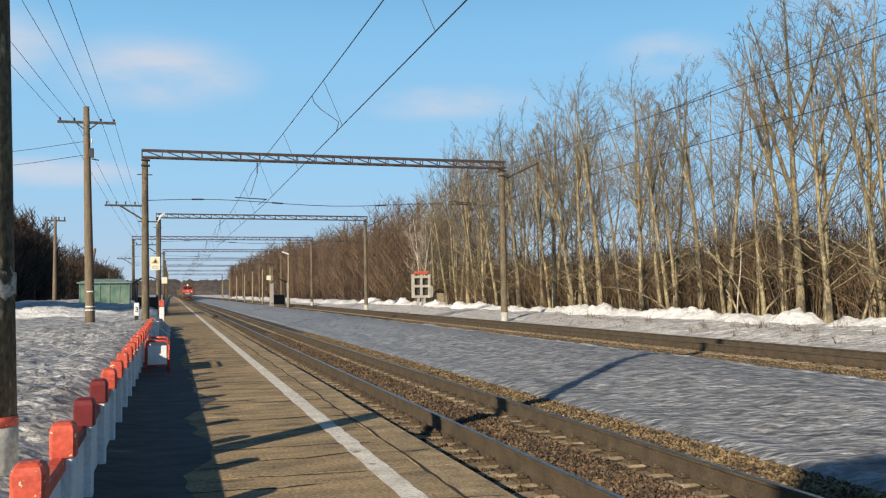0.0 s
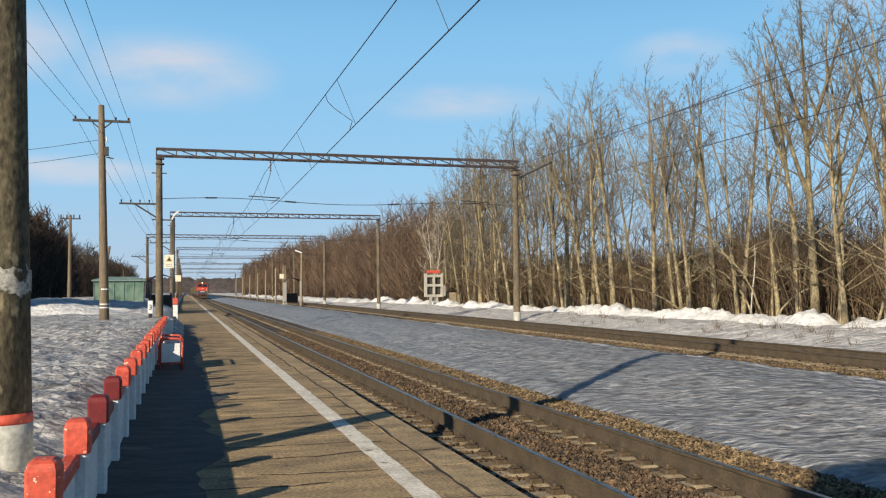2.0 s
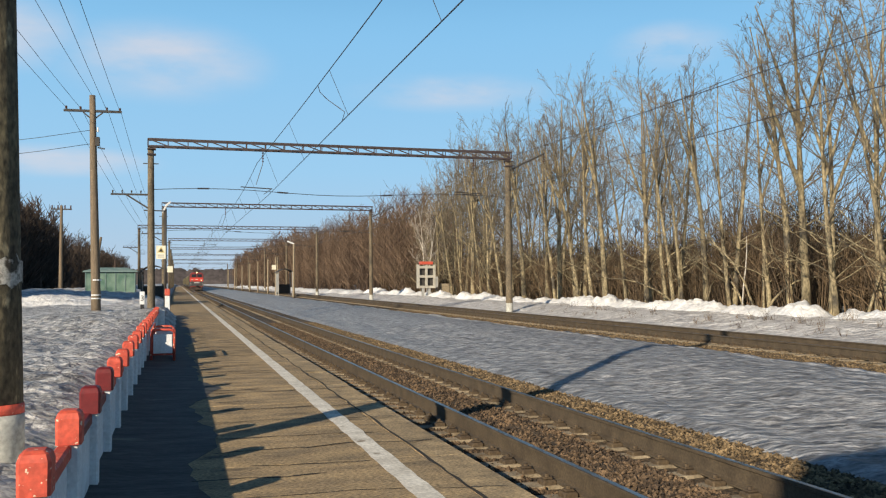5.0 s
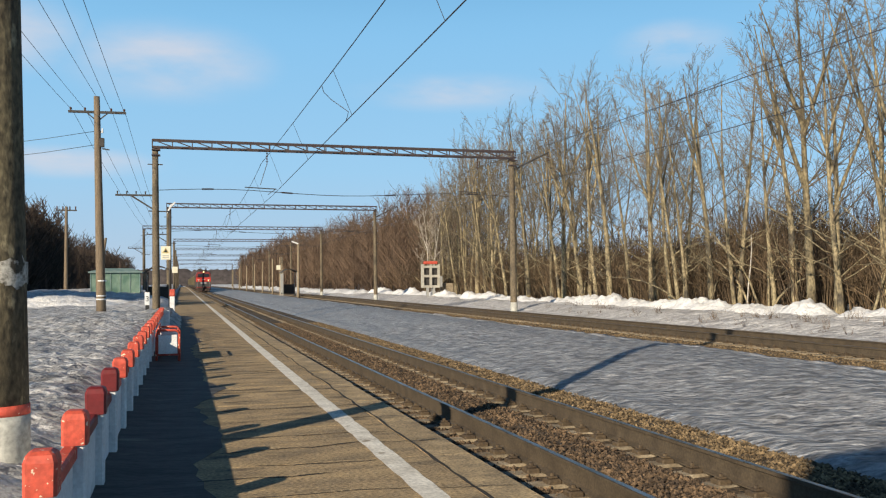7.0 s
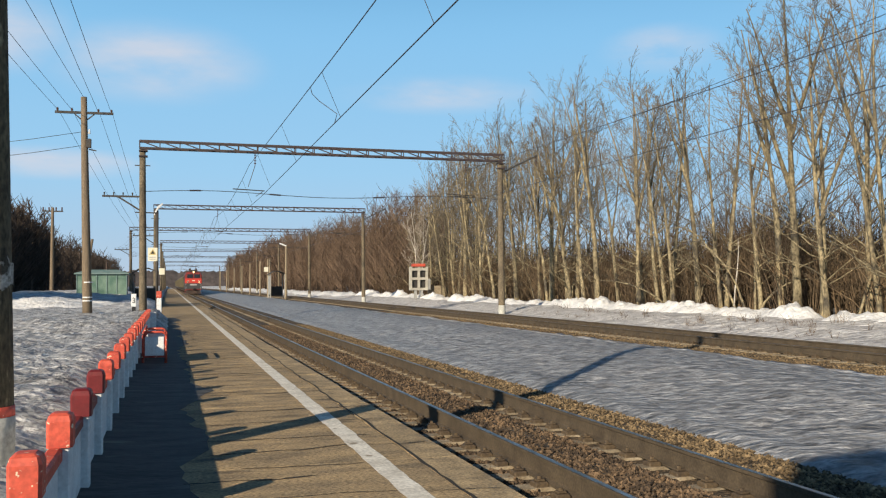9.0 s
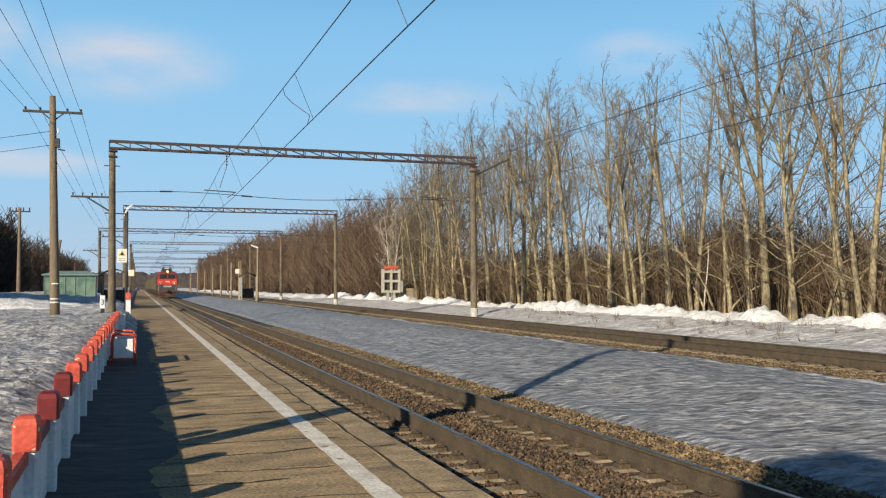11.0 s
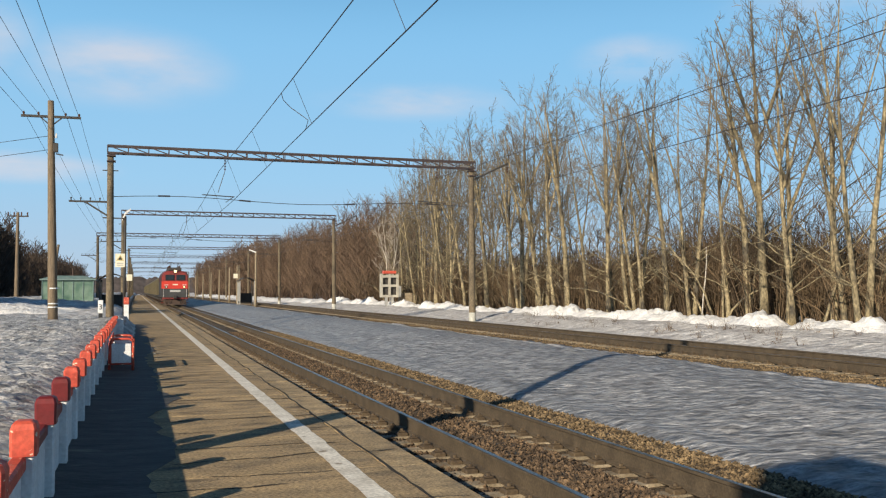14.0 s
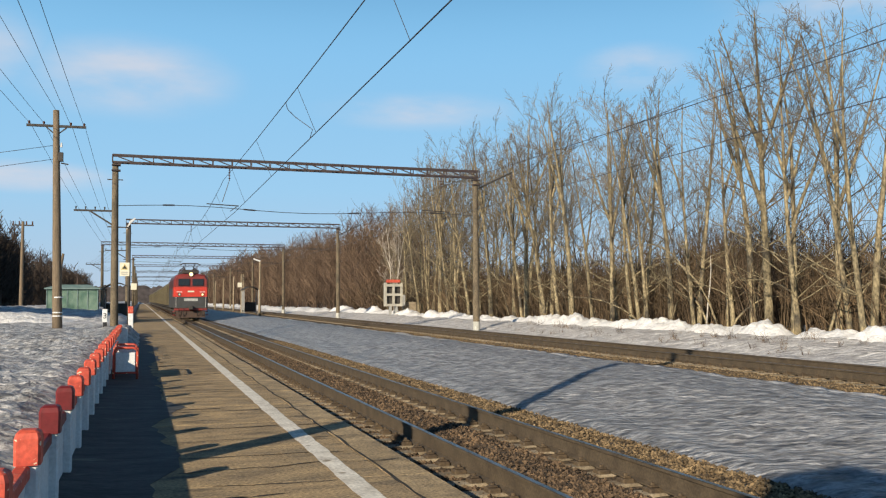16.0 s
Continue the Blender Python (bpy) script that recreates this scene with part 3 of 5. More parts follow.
# ---- fence ----
def make_fence():
    fence = thing("fence", "low concrete fence, whitewashed panels under red posts and rails", "fence", (FENCE_X, 0, 0), kind="")
    step = 1.42
    post = Shape().box(-0.06, 0.075, -0.075, 0.075, -0.1, 0.58, 0.012).mesh("post", M_WHITE)
    cap = Shape()
    cap.rings([[(x * w * 0.84 + 0.012, yy * w, z) for x, yy in ((-0.8, -1), (0.8, -1), (1, -0.8), (1, 0.8), (0.8, 1), (-0.8, 1), (-1, 0.8), (-1, -0.8))]
               for z, w in ((0.585, 0.09), (0.745, 0.092), (0.78, 0.078), (0.795, 0.05))])
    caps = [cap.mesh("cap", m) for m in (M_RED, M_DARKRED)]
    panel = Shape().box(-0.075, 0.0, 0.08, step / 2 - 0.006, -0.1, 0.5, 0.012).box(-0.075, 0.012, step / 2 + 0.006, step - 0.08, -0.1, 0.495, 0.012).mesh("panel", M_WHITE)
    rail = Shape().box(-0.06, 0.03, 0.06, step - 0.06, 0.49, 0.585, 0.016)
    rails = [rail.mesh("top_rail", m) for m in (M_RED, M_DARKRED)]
    rr = random.Random(2)
    for i in range(22):
        yy = 4.7 - 2 * step + i * step
        # caps 4 and 5, and rails 3 and 4, take the darker red
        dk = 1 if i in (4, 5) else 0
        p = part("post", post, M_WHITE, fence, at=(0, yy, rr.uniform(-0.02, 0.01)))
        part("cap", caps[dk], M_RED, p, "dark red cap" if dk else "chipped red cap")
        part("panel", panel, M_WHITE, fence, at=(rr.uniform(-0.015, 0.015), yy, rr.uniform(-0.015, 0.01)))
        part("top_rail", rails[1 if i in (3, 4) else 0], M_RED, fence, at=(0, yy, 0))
    return fence


make_fence()

def dirty_heap(y0, y1, seed):
    s = Shape()
    ys, n = steps((y0, y1, 0.2)), 13
    for y in ys:
        h = (0.5 + 0.25 * fbm(seed, y, 0.5)) * ease(y0, y0 + 1.5, y) * ease(y1, y1 - 1.5, y)
        for k in range(n):
            t = k / (n - 1) * 2 - 1
            x = -0.75 + 0.75 * t + 0.1 * fbm(seed + 2, y, 0.8)
            s.v.append((x, y, -0.05 + h * (1 - t * t) * (1 + 0.4 * fbm(x, y, 2.2) + 0.25 * fbm(x, y, 6.0))))
    s.f = [(j * n + k, j * n + k + 1, (j + 1) * n + k + 1, (j + 1) * n + k) for j in range(len(ys) - 1) for k in range(n - 1)]
    return s


solid("snow_heap", dirty_heap(31.5, 45.5, 14), M_SNOW_TRODDEN, "dirty grey snow heaped at the platform's back edge", "snow bank", "stuff", smooth=True)

# bench against the fence
bench = thing("bench", "red-framed bench with white end panels beside the fence", "bench", (-0.27, 19.2, 0))
for yy in (0.0, 1.5):
    loop = [(-0.22, yy, 0), (-0.22, yy, 0.55), (-0.20, yy, 0.61), (-0.14, yy, 0.635), (0.14, yy, 0.635), (0.20, yy, 0.61), (0.22, yy, 0.55), (0.22, yy, 0)]
    fr = part("end_frame", Shape().tube(loop, 0.026, 8).tube([(-0.22, yy, 0.14), (0.22, yy, 0.14)], 0.02, 8), M_RED, bench, "red tubular end frame", smooth=True)
    part("end_panel", Shape().box(-0.185, 0.185, yy - 0.03, yy - 0.012, 0.16, 0.545, 0.008), M_WHITE, fr, "white end panel")
for x in (-0.22, 0.2):
    part("side_rail", Shape().tube([(x, 0, 0.62), (x, 1.5, 0.62)], 0.022, 8), M_RED, bench, smooth=True)
for k in range(4):
    part("seat_slat", Shape().box(-0.18 + k * 0.1, -0.1 + k * 0.1, 0, 1.5, 0.40, 0.44, 0.006), M_RED, bench)
for k in range(2):
    part("back_slat", Shape().box(-0.2, -0.17, 0, 1.5, 0.52 + k * 0.12, 0.60 + k * 0.12, 0.006), M_RED, bench)

# ---- poles and portals ----
def concrete_pole(s, x, y, z0, z1, r0, r1, tx=0.0, n=14):
    k = 8
    s.tube([(x + tx * i / k, y, z0 + (z1 - z0) * i / k) for i in range(k + 1)], [r0 + (r1 - r0) * i / k for i in range(k + 1)], n)


near_pole = thing("concrete_mast", "thick concrete mast with a red stripe above a white base", "utility pole", (-1.34, 7.8, 0))
s = Shape()
concrete_pole(s, 0, 0, 0.64, 10.4, 0.186, 0.12, -0.2)
part("shaft", s, M_MAST, near_pole, smooth=True)
s = Shape()
concrete_pole(s, 0.008, 0, -0.3, 0.565, 0.19, 0.188)
part("painted_base", s, M_OLDPAINT, near_pole, "flaking whitewashed base", smooth=True)
part("stripe", Shape().tube([(0.005, 0, 0.565), (0.003, 0, 0.645)], 0.19, 14), M_RED, near_pole, "red stripe", smooth=True)
for z in (1.66, 2.8):
    part("clamp", Shape().tube([(-0.02 * z, 0, z), (-0.02 * z, 0, z + 0.03)], 0.19 - 0.007 * z, 14), M_OLDPAINT, near_pole, smooth=True)
rp = random.Random(5)
patch = Shape()
for k in range(13):                                  # torn paper wrapped round the shaft
    a = radians(-150 + 13 * k)
    for z, r in ((1.57 + rp.uniform(-0.03, 0.04), 0.186), (1.70, 0.188), (1.80 + rp.uniform(-0.05, 0.03), 0.186)):
        patch.v.append((-0.02 + r * math.cos(a), r * math.sin(a), z))
patch.f = [(3 * k + m, 3 * k + 3 + m, 3 * k + 4 + m, 3 * k + 1 + m) for k in range(12) for m in range(2)]
part("torn_notice", patch, M_NOTICE, near_pole, "torn grey remains of pasted notices", smooth=True)


def truss(s, x0, x1, y, top, h, bay):
    n = max(4, round((x1 - x0) / bay))
    w = 0.5
    for yy in (y - w / 2, y + w / 2):
        s.beam((x0, yy, top - 0.05), (x1, yy, top - 0.05), 0.06, 0.075)
        s.beam((x0, yy, top - h + 0.05), (x1, yy, top - h + 0.05), 0.06, 0.075)
        for i in range(n + 1):
            xx = x0 + (x1 - x0) * i / n
            s.beam((xx, yy, top - h + 0.05), (xx, yy, top - 0.05), 0.045)
            if i < n and yy < y:
                xb = x0 + (x1 - x0) * (i + 1) / n
                s.beam((xx, yy, top - 0.06), (xb, yy, top - h + 0.06), 0.05)
    for i in range(0, n + 1, 2):
        xx = x0 + (x1 - x0) * i / n
        for z in (top - 0.05, top - h + 0.05):
            s.beam((xx, y - w / 2, z), (xx, y + w / 2, z), 0.04)


def insulator(s, a, b, r=0.07, n=4):
    a, b = Vector(a), Vector(b)
    s.tube([a, b], 0.02, 6)
    for i in range(n):
        p = a.lerp(b, (i + 0.7) / (n + 0.4))
        d = (b - a).normalized() * 0.025
        s.tube([p - d, p, p + d], [0.03, r, 0.03], 8)


def portal(y, xl, xr):
    p = thing("catenary_portal", "rust-brown lattice portal on two concrete masts over the tracks", "catenary portal", (0, y, 0), group="portals over the tracks")
    for x, z0, tx in ((xl + 0.1, -0.4, -0.08), (xr, -0.6, -0.05)):
        s = Shape()
        concrete_pole(s, x, 0, z0, BEAM_TOP - BEAM_H - 0.02, 0.2, 0.15, tx)
        m = part("mast", s, M_POLE, p, smooth=True)
        if x > 5:
            part("painted_base", Shape().tube([(x, 0, z0), (x, 0, 0.34)], 0.208, 14), M_OLDPAINT, m, "whitewashed base", smooth=True)
    for x in (xl + 0.06, xr):
        c = Shape()
        for z in (BEAM_TOP - BEAM_H - 0.12, BEAM_TOP - BEAM_H - 0.4):
            c.box(x - 0.21, x + 0.21, -0.24, 0.24, z, z + 0.06)
        part("mast_cap", c, M_GANTRY, p)
    s = Shape()
    truss(s, xl - 0.12, xr + 0.12, 0, BEAM_TOP, BEAM_H, 1.0)
    part("lattice_beam", s, M_GANTRY, p, "rust-brown lattice girder")
    # outer bracket for the feeder
    s = Shape()
    s.beam((xr + 0.1, 0, 7.95), (xr + 2.25, 0, 9.0), 0.09).beam((xr + 2.2, 0, 9.05), (xr + 2.2, 0, 8.6), 0.04)
    part("feeder_bracket", s, M_DARKSTEEL, p)
    part("hanging_insulator", (lambda q: (insulator(q, (xr + 2.2, 0, 8.98), (xr + 2.2, 0, 8.45)), q)[1])(Shape()), M_INSUL, p)
    # line bracket on the meadow side
    s = Shape()
    s.beam((xl - 1.9, 0, 6.1), (xl + 0.15, 0, 6.1), 0.09).beam((xl - 1.15, 0, 6.08), (xl, 0, 5.35), 0.08)
    part("lower_arm", Shape().beam((xl - 0.3, 0, 5.3), (xl + 0.75, 0, 5.28), 0.06), M_DARKSTEEL, p)
    part("upper_arm", Shape().beam((xl - 0.35, 0, 7.7), (xl + 0.4, 0, 7.7), 0.05), M_DARKSTEEL, p)
    for k in range(4):
        s.tube([(xl - 1.8 + k * 0.45, 0, 6.14), (xl - 1.8 + k * 0.45, 0, 6.3)], [0.02, 0.045], 6)
    part("line_bracket", s, M_DARKSTEEL, p)
    # cross-span wire below the girder
    q = Shape()
    k = 16
    q.tube([(xl + (xr - xl) * i / k, 0.1, 6.38 + 0.12 * math.sin(3 * math.pi * i / k)) for i in range(k + 1)], 0.018, 5)
    for f in (0.12, 0.33, 0.62, 0.86):
        q.tube([(xl + (xr - xl) * f, 0.1, 6.38 + 0.12 * math.sin(3 * math.pi * f)), (xl + (xr - xl) * (f + 0.03), 0.1, 6.38 + 0.12 * math.sin(3 * math.pi * (f + 0.03)))], 0.045, 6)
    part("cross_span_wire", q, M_WIRE, p)
    # droppers of the catenary at the beam
    for cx in (NEAR_C, FAR_C):
        q = Shape()
        insulator(q, (cx - 0.15, 0, BEAM_TOP - BEAM_H), (cx - 0.15, 0, 7.9))
        part("hanging_insulator", q, M_INSUL, p)
        q = Shape()
        q.tube([(cx - 0.15, 0, 7.9), (cx - 0.5, 0, 6.75)], 0.018, 5).tube([(cx - 1.3, 0, 6.62), (cx + 0.35, 0, 6.55)], 0.03, 6).tube([(cx + 0.3, 0, 6.55), (cx - 0.1, 0, 6.25)], 0.018, 5)
        part("registration_arm", q, M_DARKSTEEL, p)
    return p


for y, xl, xr in PORTALS:
    portal(y, xl, xr)


def wire_shape(points, r, sag=0.0, seg=10):
    pts = []
    for a, b in zip(points[:-1], points[1:]):
        a, b = Vector(a), Vector(b)
        pts += [a.lerp(b, i / seg) - Vector((0, 0, sag * 4 * (i / seg) * (1 - i / seg))) for i in range(seg)]
    pts.append(Vector(points[-1]))
    return Shape().tube(pts, r, 5)


def wire(name, points, r, label, sag=0.0, seg=10):
    return solid(name, wire_shape(points, r, sag, seg), M_WIRE, label, "overhead wire", smooth=True)


py = [p[0] for p in PORTALS]
for cx in (NEAR_C, FAR_C):
    line = thing("overhead_line", "dark catenary with contact wire, messenger and droppers over the track", "overhead wire")
    zz = [0.18 if i % 2 else -0.18 for i in range(len(py))]
    mm = [-0.45 if y > 40 else -0.4 for y in py]
    part("contact_wire", wire_shape([(cx + zz[i], y, 6.25) for i, y in enumerate(py)], 0.014, 0, 4), M_WIRE, line)
    part("messenger_wire", wire_shape([(cx + mm[i], y, 7.9) for i, y in enumerate(py)], 0.014, 0.55, 14), M_WIRE, line)
    for i in range(len(py) - 3):
        span = py[i + 1] - py[i]
        n = max(3, round(span / 9))
        for k in range(n):
            u = (k + 0.5) / n
            x1, x2 = cx + zz[i] + (zz[i + 1] - zz[i]) * u, cx + mm[i] + (mm[i + 1] - mm[i]) * u
            part("dropper", Shape().tube([(x1, py[i] + span * u, 6.25), (x2, py[i] + span * u, 7.9 - 0.55 * 4 * u * (1 - u))], 0.007, 4), M_WIRE, line)
    u = (27.0 - py[0]) / (py[1] - py[0])
    zm, xm, xw = 7.9 - 0.55 * 4 * u * (1 - u), cx + mm[0] + (mm[1] - mm[0]) * u, cx + zz[0] + (zz[1] - zz[0]) * u
    part("jumper_loop", Shape().tube([(xm, 27.0, zm), (xm - 0.05, 26.3, zm - 0.35), (xm + 0.03, 25.5, 6.8), (xw - 0.03, 25.3, 6.42), (xw, 25.9, 6.25)], 0.011, 5), M_WIRE, line)
for dx, z in ((2.2, 9.0),):
    wire("feeder_wire", [(14.0, -46, 9.4)] + [(p[2] + dx, p[0], z) for p in PORTALS[1:]], 0.01, "dark feeder wire along the wood's edge", sag=0.4, seg=14)

# line pole on the meadow
PX, PY = -3.36, 42.0
line_pole = thing("line_pole", "tall grey line pole with a four-insulator crossarm in the snow", "utility pole", (PX, PY, 0))
s = Shape()
concrete_pole(s, 0, 0, -0.1, 9.8, 0.21, 0.125, -0.24)
part("shaft", s, M_WOODPOLE, line_pole, smooth=True)
part("crossarm", Shape().beam((-1.4, 0, 9.1), (0.98, 0, 9.12), 0.11, 0.10).beam((-0.62, 0, 9.06), (-0.23, 0, 8.72), 0.05).beam((0.2, 0, 9.06), (-0.2, 0, 8.72), 0.05), M_DARKSTEEL, line_pole, "dark crossarm with two braces")
ARMX = (-1.3, -0.72, 0.36, 0.9)
for x in ARMX:
    part("pin_insulator", Shape().tube([(x, 0, 9.15), (x, 0, 9.24), (x, 0, 9.3)], [0.02, 0.055, 0.03], 8), M_INSUL, line_pole)
part("branch_insulator", Shape().beam((-0.3, 0, 8.25), (0.02, 0, 8.25), 0.06).tube([(0.0, 0, 8.2), (0.0, 0, 8.4)], [0.05, 0.03], 8), M_WHITE, line_pole)
part("fuse_box", Shape().box(-0.1, 0.1, -0.25, -0.1, 7.55, 7.95, 0.02).beam((0.0, -0.1, 7.5), (0.3, -0.1, 7.45), 0.05), M_DARKSTEEL, line_pole)
for z in (0.9, 1.05, 1.7):
    part("clamp", Shape().tube([(-0.01, 0, z), (-0.01, 0, z + 0.05)], 0.218, 12), M_WHITE, line_pole)
wire("line_wire", [(PX - 1.1, -30, 9.4), (PX - 0.24, PY, 9.78)], 0.009, "thin line wire to the pole's top", sag=0.5, seg=16)
for i, x in enumerate(ARMX):
    pts = [(PX + x - (1.7, 1.8, -0.45, -0.3)[i], -30, 8.9), (PX + x - 0.05, PY, 9.28)]
    wire("line_wire", pts, 0.009, "thin line wire between poles", sag=0.5, seg=16)
    pts = [(PX + x, PY, 9.28)] + [(q[1] - 1.8 + i * 0.45, q[0], 6.28) for q in PORTALS[2:6]]
    wire("line_wire", pts, 0.009, "thin line wire dipping to the portal brackets", sag=0.3, seg=10)
for z in (8.3, 7.7):
    wire("branch_wire", [(PX - 0.15, PY, z), (-30, 48, z + 0.2)], 0.012, "thin branch wire crossing the meadow", sag=1.2, seg=12)

# ---- small platform things ----
lamp_post = thing("lamp_post", "dark steel lamp post with a white lamp head and warning signs", "street lamp", (-0.72, 60, 0))
s = Shape()
s.tube([(0, 0, -0.2), (0, 0, 6.3)], [0.09, 0.07], 10)
part("pole", s, M_DARKSTEEL, lamp_post, smooth=True)
part("lamp_head", Shape().rings([[(0.0, -0.09, 6.0), (0.0, 0.09, 6.0), (0.0, 0.09, 6.14), (0.0, -0.09, 6.14)], [(0.25, -0.15, 6.42), (0.25, 0.15, 6.42), (0.2, 0.15, 6.58), (0.2, -0.15, 6.58)],
                                 [(0.52, -0.1, 6.7), (0.52, 0.1, 6.7), (0.5, 0.1, 6.8), (0.5, -0.1, 6.8)]]), M_WHITE, lamp_post, "white lamp head", at=(-0.2, 0, 0))
sg = part("sign", Shape().box(-0.56, 0.02, -0.13, -0.11, 3.1, 3.95, 0.006), M_SIGN, lamp_post, "white sign with a yellow warning triangle")
part("sign_triangle", Shape().add([(-0.5, -0.135, 3.5), (-0.04, -0.135, 3.5), (-0.27, -0.135, 3.87), (-0.5, -0.131, 3.5), (-0.04, -0.131, 3.5), (-0.27, -0.131, 3.87)], [(0, 1, 2), (3, 5, 4), (0, 3, 4, 1), (1, 4, 5, 2), (2, 5, 3, 0)]), M_YELLOW, sg)
part("sign_triangle_core", Shape().add([(-0.4, -0.139, 3.56), (-0.14, -0.139, 3.56), (-0.27, -0.139, 3.77), (-0.4, -0.136, 3.56), (-0.14, -0.136, 3.56), (-0.27, -0.136, 3.77)], [(0, 1, 2), (3, 5, 4), (0, 3, 4, 1), (1, 4, 5, 2), (2, 5, 3, 0)]), M_BLACK, sg)
for k in range(2):
    part("text_bar", Shape().box(-0.46, -0.08, -0.138, -0.131, 3.2 + k * 0.12, 3.25 + k * 0.12), M_GREY, sg)
part("small_sign", Shape().box(0.12, 0.46, -0.1, -0.08, 2.25, 2.65, 0.006), M_SIGN, lamp_post, "small white sign")

marker = thing("marker_post", "black and white kilometre marker post in the snow", "marker post", (-1.5, 43, 0.0))
part("black_stem", Shape().box(-0.08, 0.08, -0.08, 0.08, -0.2, 0.62, 0.01), M_BLACK, marker)
mw = part("white_head", Shape().box(-0.11, 0.11, -0.11, 0.11, 0.62, 1.2, 0.015), M_WHITE, marker)
digit = bpy.data.curves.new("digit", "FONT")
digit.body, digit.size, digit.extrude, digit.align_x = "3", 0.34, 0.003, "CENTER"
digit.materials.append(M_BLACK)
dg = new("digit", digit)
dg.parent = mw
dg.matrix_basis = pose(0, -0.116, 0.79, 90, 0, 0)

bollard = thing("platform_post", "white concrete post with a red top", "post", (-0.45, 46.6, 0))
part("white_stem", Shape().box(-0.12, 0.12, -0.12, 0.12, -0.1, 0.95, 0.02), M_WHITE, bollard)
part("red_top", Shape().box(-0.13, 0.13, -0.13, 0.13, 0.95, 1.3, 0.03), M_RED, bollard)
bollard2 = thing("platform_post", "short white post at the end of the fence", "post", (-0.5, 30.5, 0))
part("white_stem", Shape().box(-0.12, 0.12, -0.12, 0.12, -0.1, 0.72, 0.02), M_WHITE, bollard2)

# waiting shelter beside the platform
def waiting_shelter(x, y, w, d, h, label, metal):
    sh = thing("waiting_shelter", label, "shelter", (x, y, 0))
    for px in (-w / 2, w / 2):
        for q in (-d / 2, d / 2):
            part("post", Shape().beam((px, q, -0.2), (px, q, h), 0.12), metal, sh)
    s = Shape()
    k = 8
    s.rings([[(-w / 2 - 0.2 + (w + 0.4) * i / k, yy, h + 0.45 * math.sin(math.pi * i / k)) for i in range(k + 1)] + [(-w / 2 - 0.2 + (w + 0.4) * i / k, yy, h - 0.06 + 0.45 * math.sin(math.pi * i / k)) for i in range(k, -1, -1)] for yy in (-d / 2 - 0.2, d / 2 + 0.2)])
    part("roof", s, M_DARKSTEEL, sh, "dark curved roof")
    part("front_panel", Shape().box(-w / 2, w / 2, d / 2 - 0.02, d / 2 + 0.02, 0.1, 1.35), M_DARKSTEEL, sh, "dark lower panel")
    part("rear_panel", Shape().box(-w / 2 - 0.02, -w / 2 + 0.02, -d / 2, d / 2, 0.3, h - 0.2), M_GREY, sh, "grey side panel")
    return sh


waiting_shelter(-1.75, 74, 1.7, 3.0, 2.5, "dark open waiting shelter with a curved roof", M_DARKSTEEL)
waiting_shelter(13.3, 118, 1.8, 2.6, 2.9, "pale open waiting shelter on the far platform", M_GREY)

# green kiosk
kiosk = thing("kiosk", "faded green sheet-metal kiosk with a shallow roof", "kiosk", (-5.5, 84, 0.1))
part("wall", Shape().box(-2.0, 2.0, -1.4, 1.4, 0, 2.45), M_GREEN, kiosk)
part("roof", Shape().rings([[(-2.2, -1.6, 2.45), (2.2, -1.6, 2.45), (2.2, 1.6, 2.45), (-2.2, 1.6, 2.45)], [(-2.2, -1.6, 2.55), (2.2, -1.6, 2.55), (2.2, 1.6, 2.55), (-2.2, 1.6, 2.55)], [(-1.2, -0.5, 2.85), (1.2, -0.5, 2.85), (1.2, 0.5, 2.85), (-1.2, 0.5, 2.85)]]), M_GREENROOF, kiosk)
for i in range(6):
    part("panel_rib", Shape().box(-2.0 + i * 0.8 - 0.03, -2.0 + i * 0.8 + 0.03, -1.45, -1.4, 0, 2.45), M_GREENROOF, kiosk)
part("stove_pipe", Shape().tube([(0.3, 0, 2.7), (0.3, 0, 3.5)], 0.08, 8), M_RUST, kiosk)

# relay cabinet frame beside the second track
M_CAB = material("cream_paint", (0.46, 0.44, 0.38), 0.6, second=(0.36, 0.34, 0.3), scale=3, grain=20, grain_amount=0.15, bump=0.2)
cab = thing("relay_cabinet", "pale grey trackside cabinet with openings and a red top", "cabinet", (21.9, 80, 0.05))
cab.scale = (0.82, 0.9, 1.0)
for x in (-0.35, 0.35):
    part("leg", Shape().box(x - 0.13, x + 0.13, -0.15, 0.15, 0, 0.95), M_GREY, cab)
fr = Shape()
for x in (-0.92, 0.0, 0.92):
    fr.box(x - 0.11, x + 0.11, -0.25, 0.25, 0.95, 3.1)
for z in (0.95, 1.9, 2.75):
    fr.box(-0.81, 0.81, -0.22, 0.22, z, z + 0.22)
part("frame", fr, M_CAB, cab)
part("back", Shape().box(-0.81, 0.81, 0.05, 0.15, 1.17, 2.75), M_DARKSTEEL, cab)
part("red_top", Shape().box(-0.75, 0.75, -0.3, 0.3, 3.1, 3.38, 0.05), M_RED, cab)
part("side_box", Shape().box(1.03, 1.35, -0.2, 0.2, 1.0, 2.0, 0.03), M_GREY, cab)
low = thing("concrete_blocks", "low row of weathered concrete blocks at the wood's edge", "concrete block", (23.0, 80.6, 0.15))
for k in range(3):
    part("block", Shape().box(k * 1.25, k * 1.25 + 1.2, -0.3, 0.3, 0, 1.25, 0.03), M_SLEEPER, low)

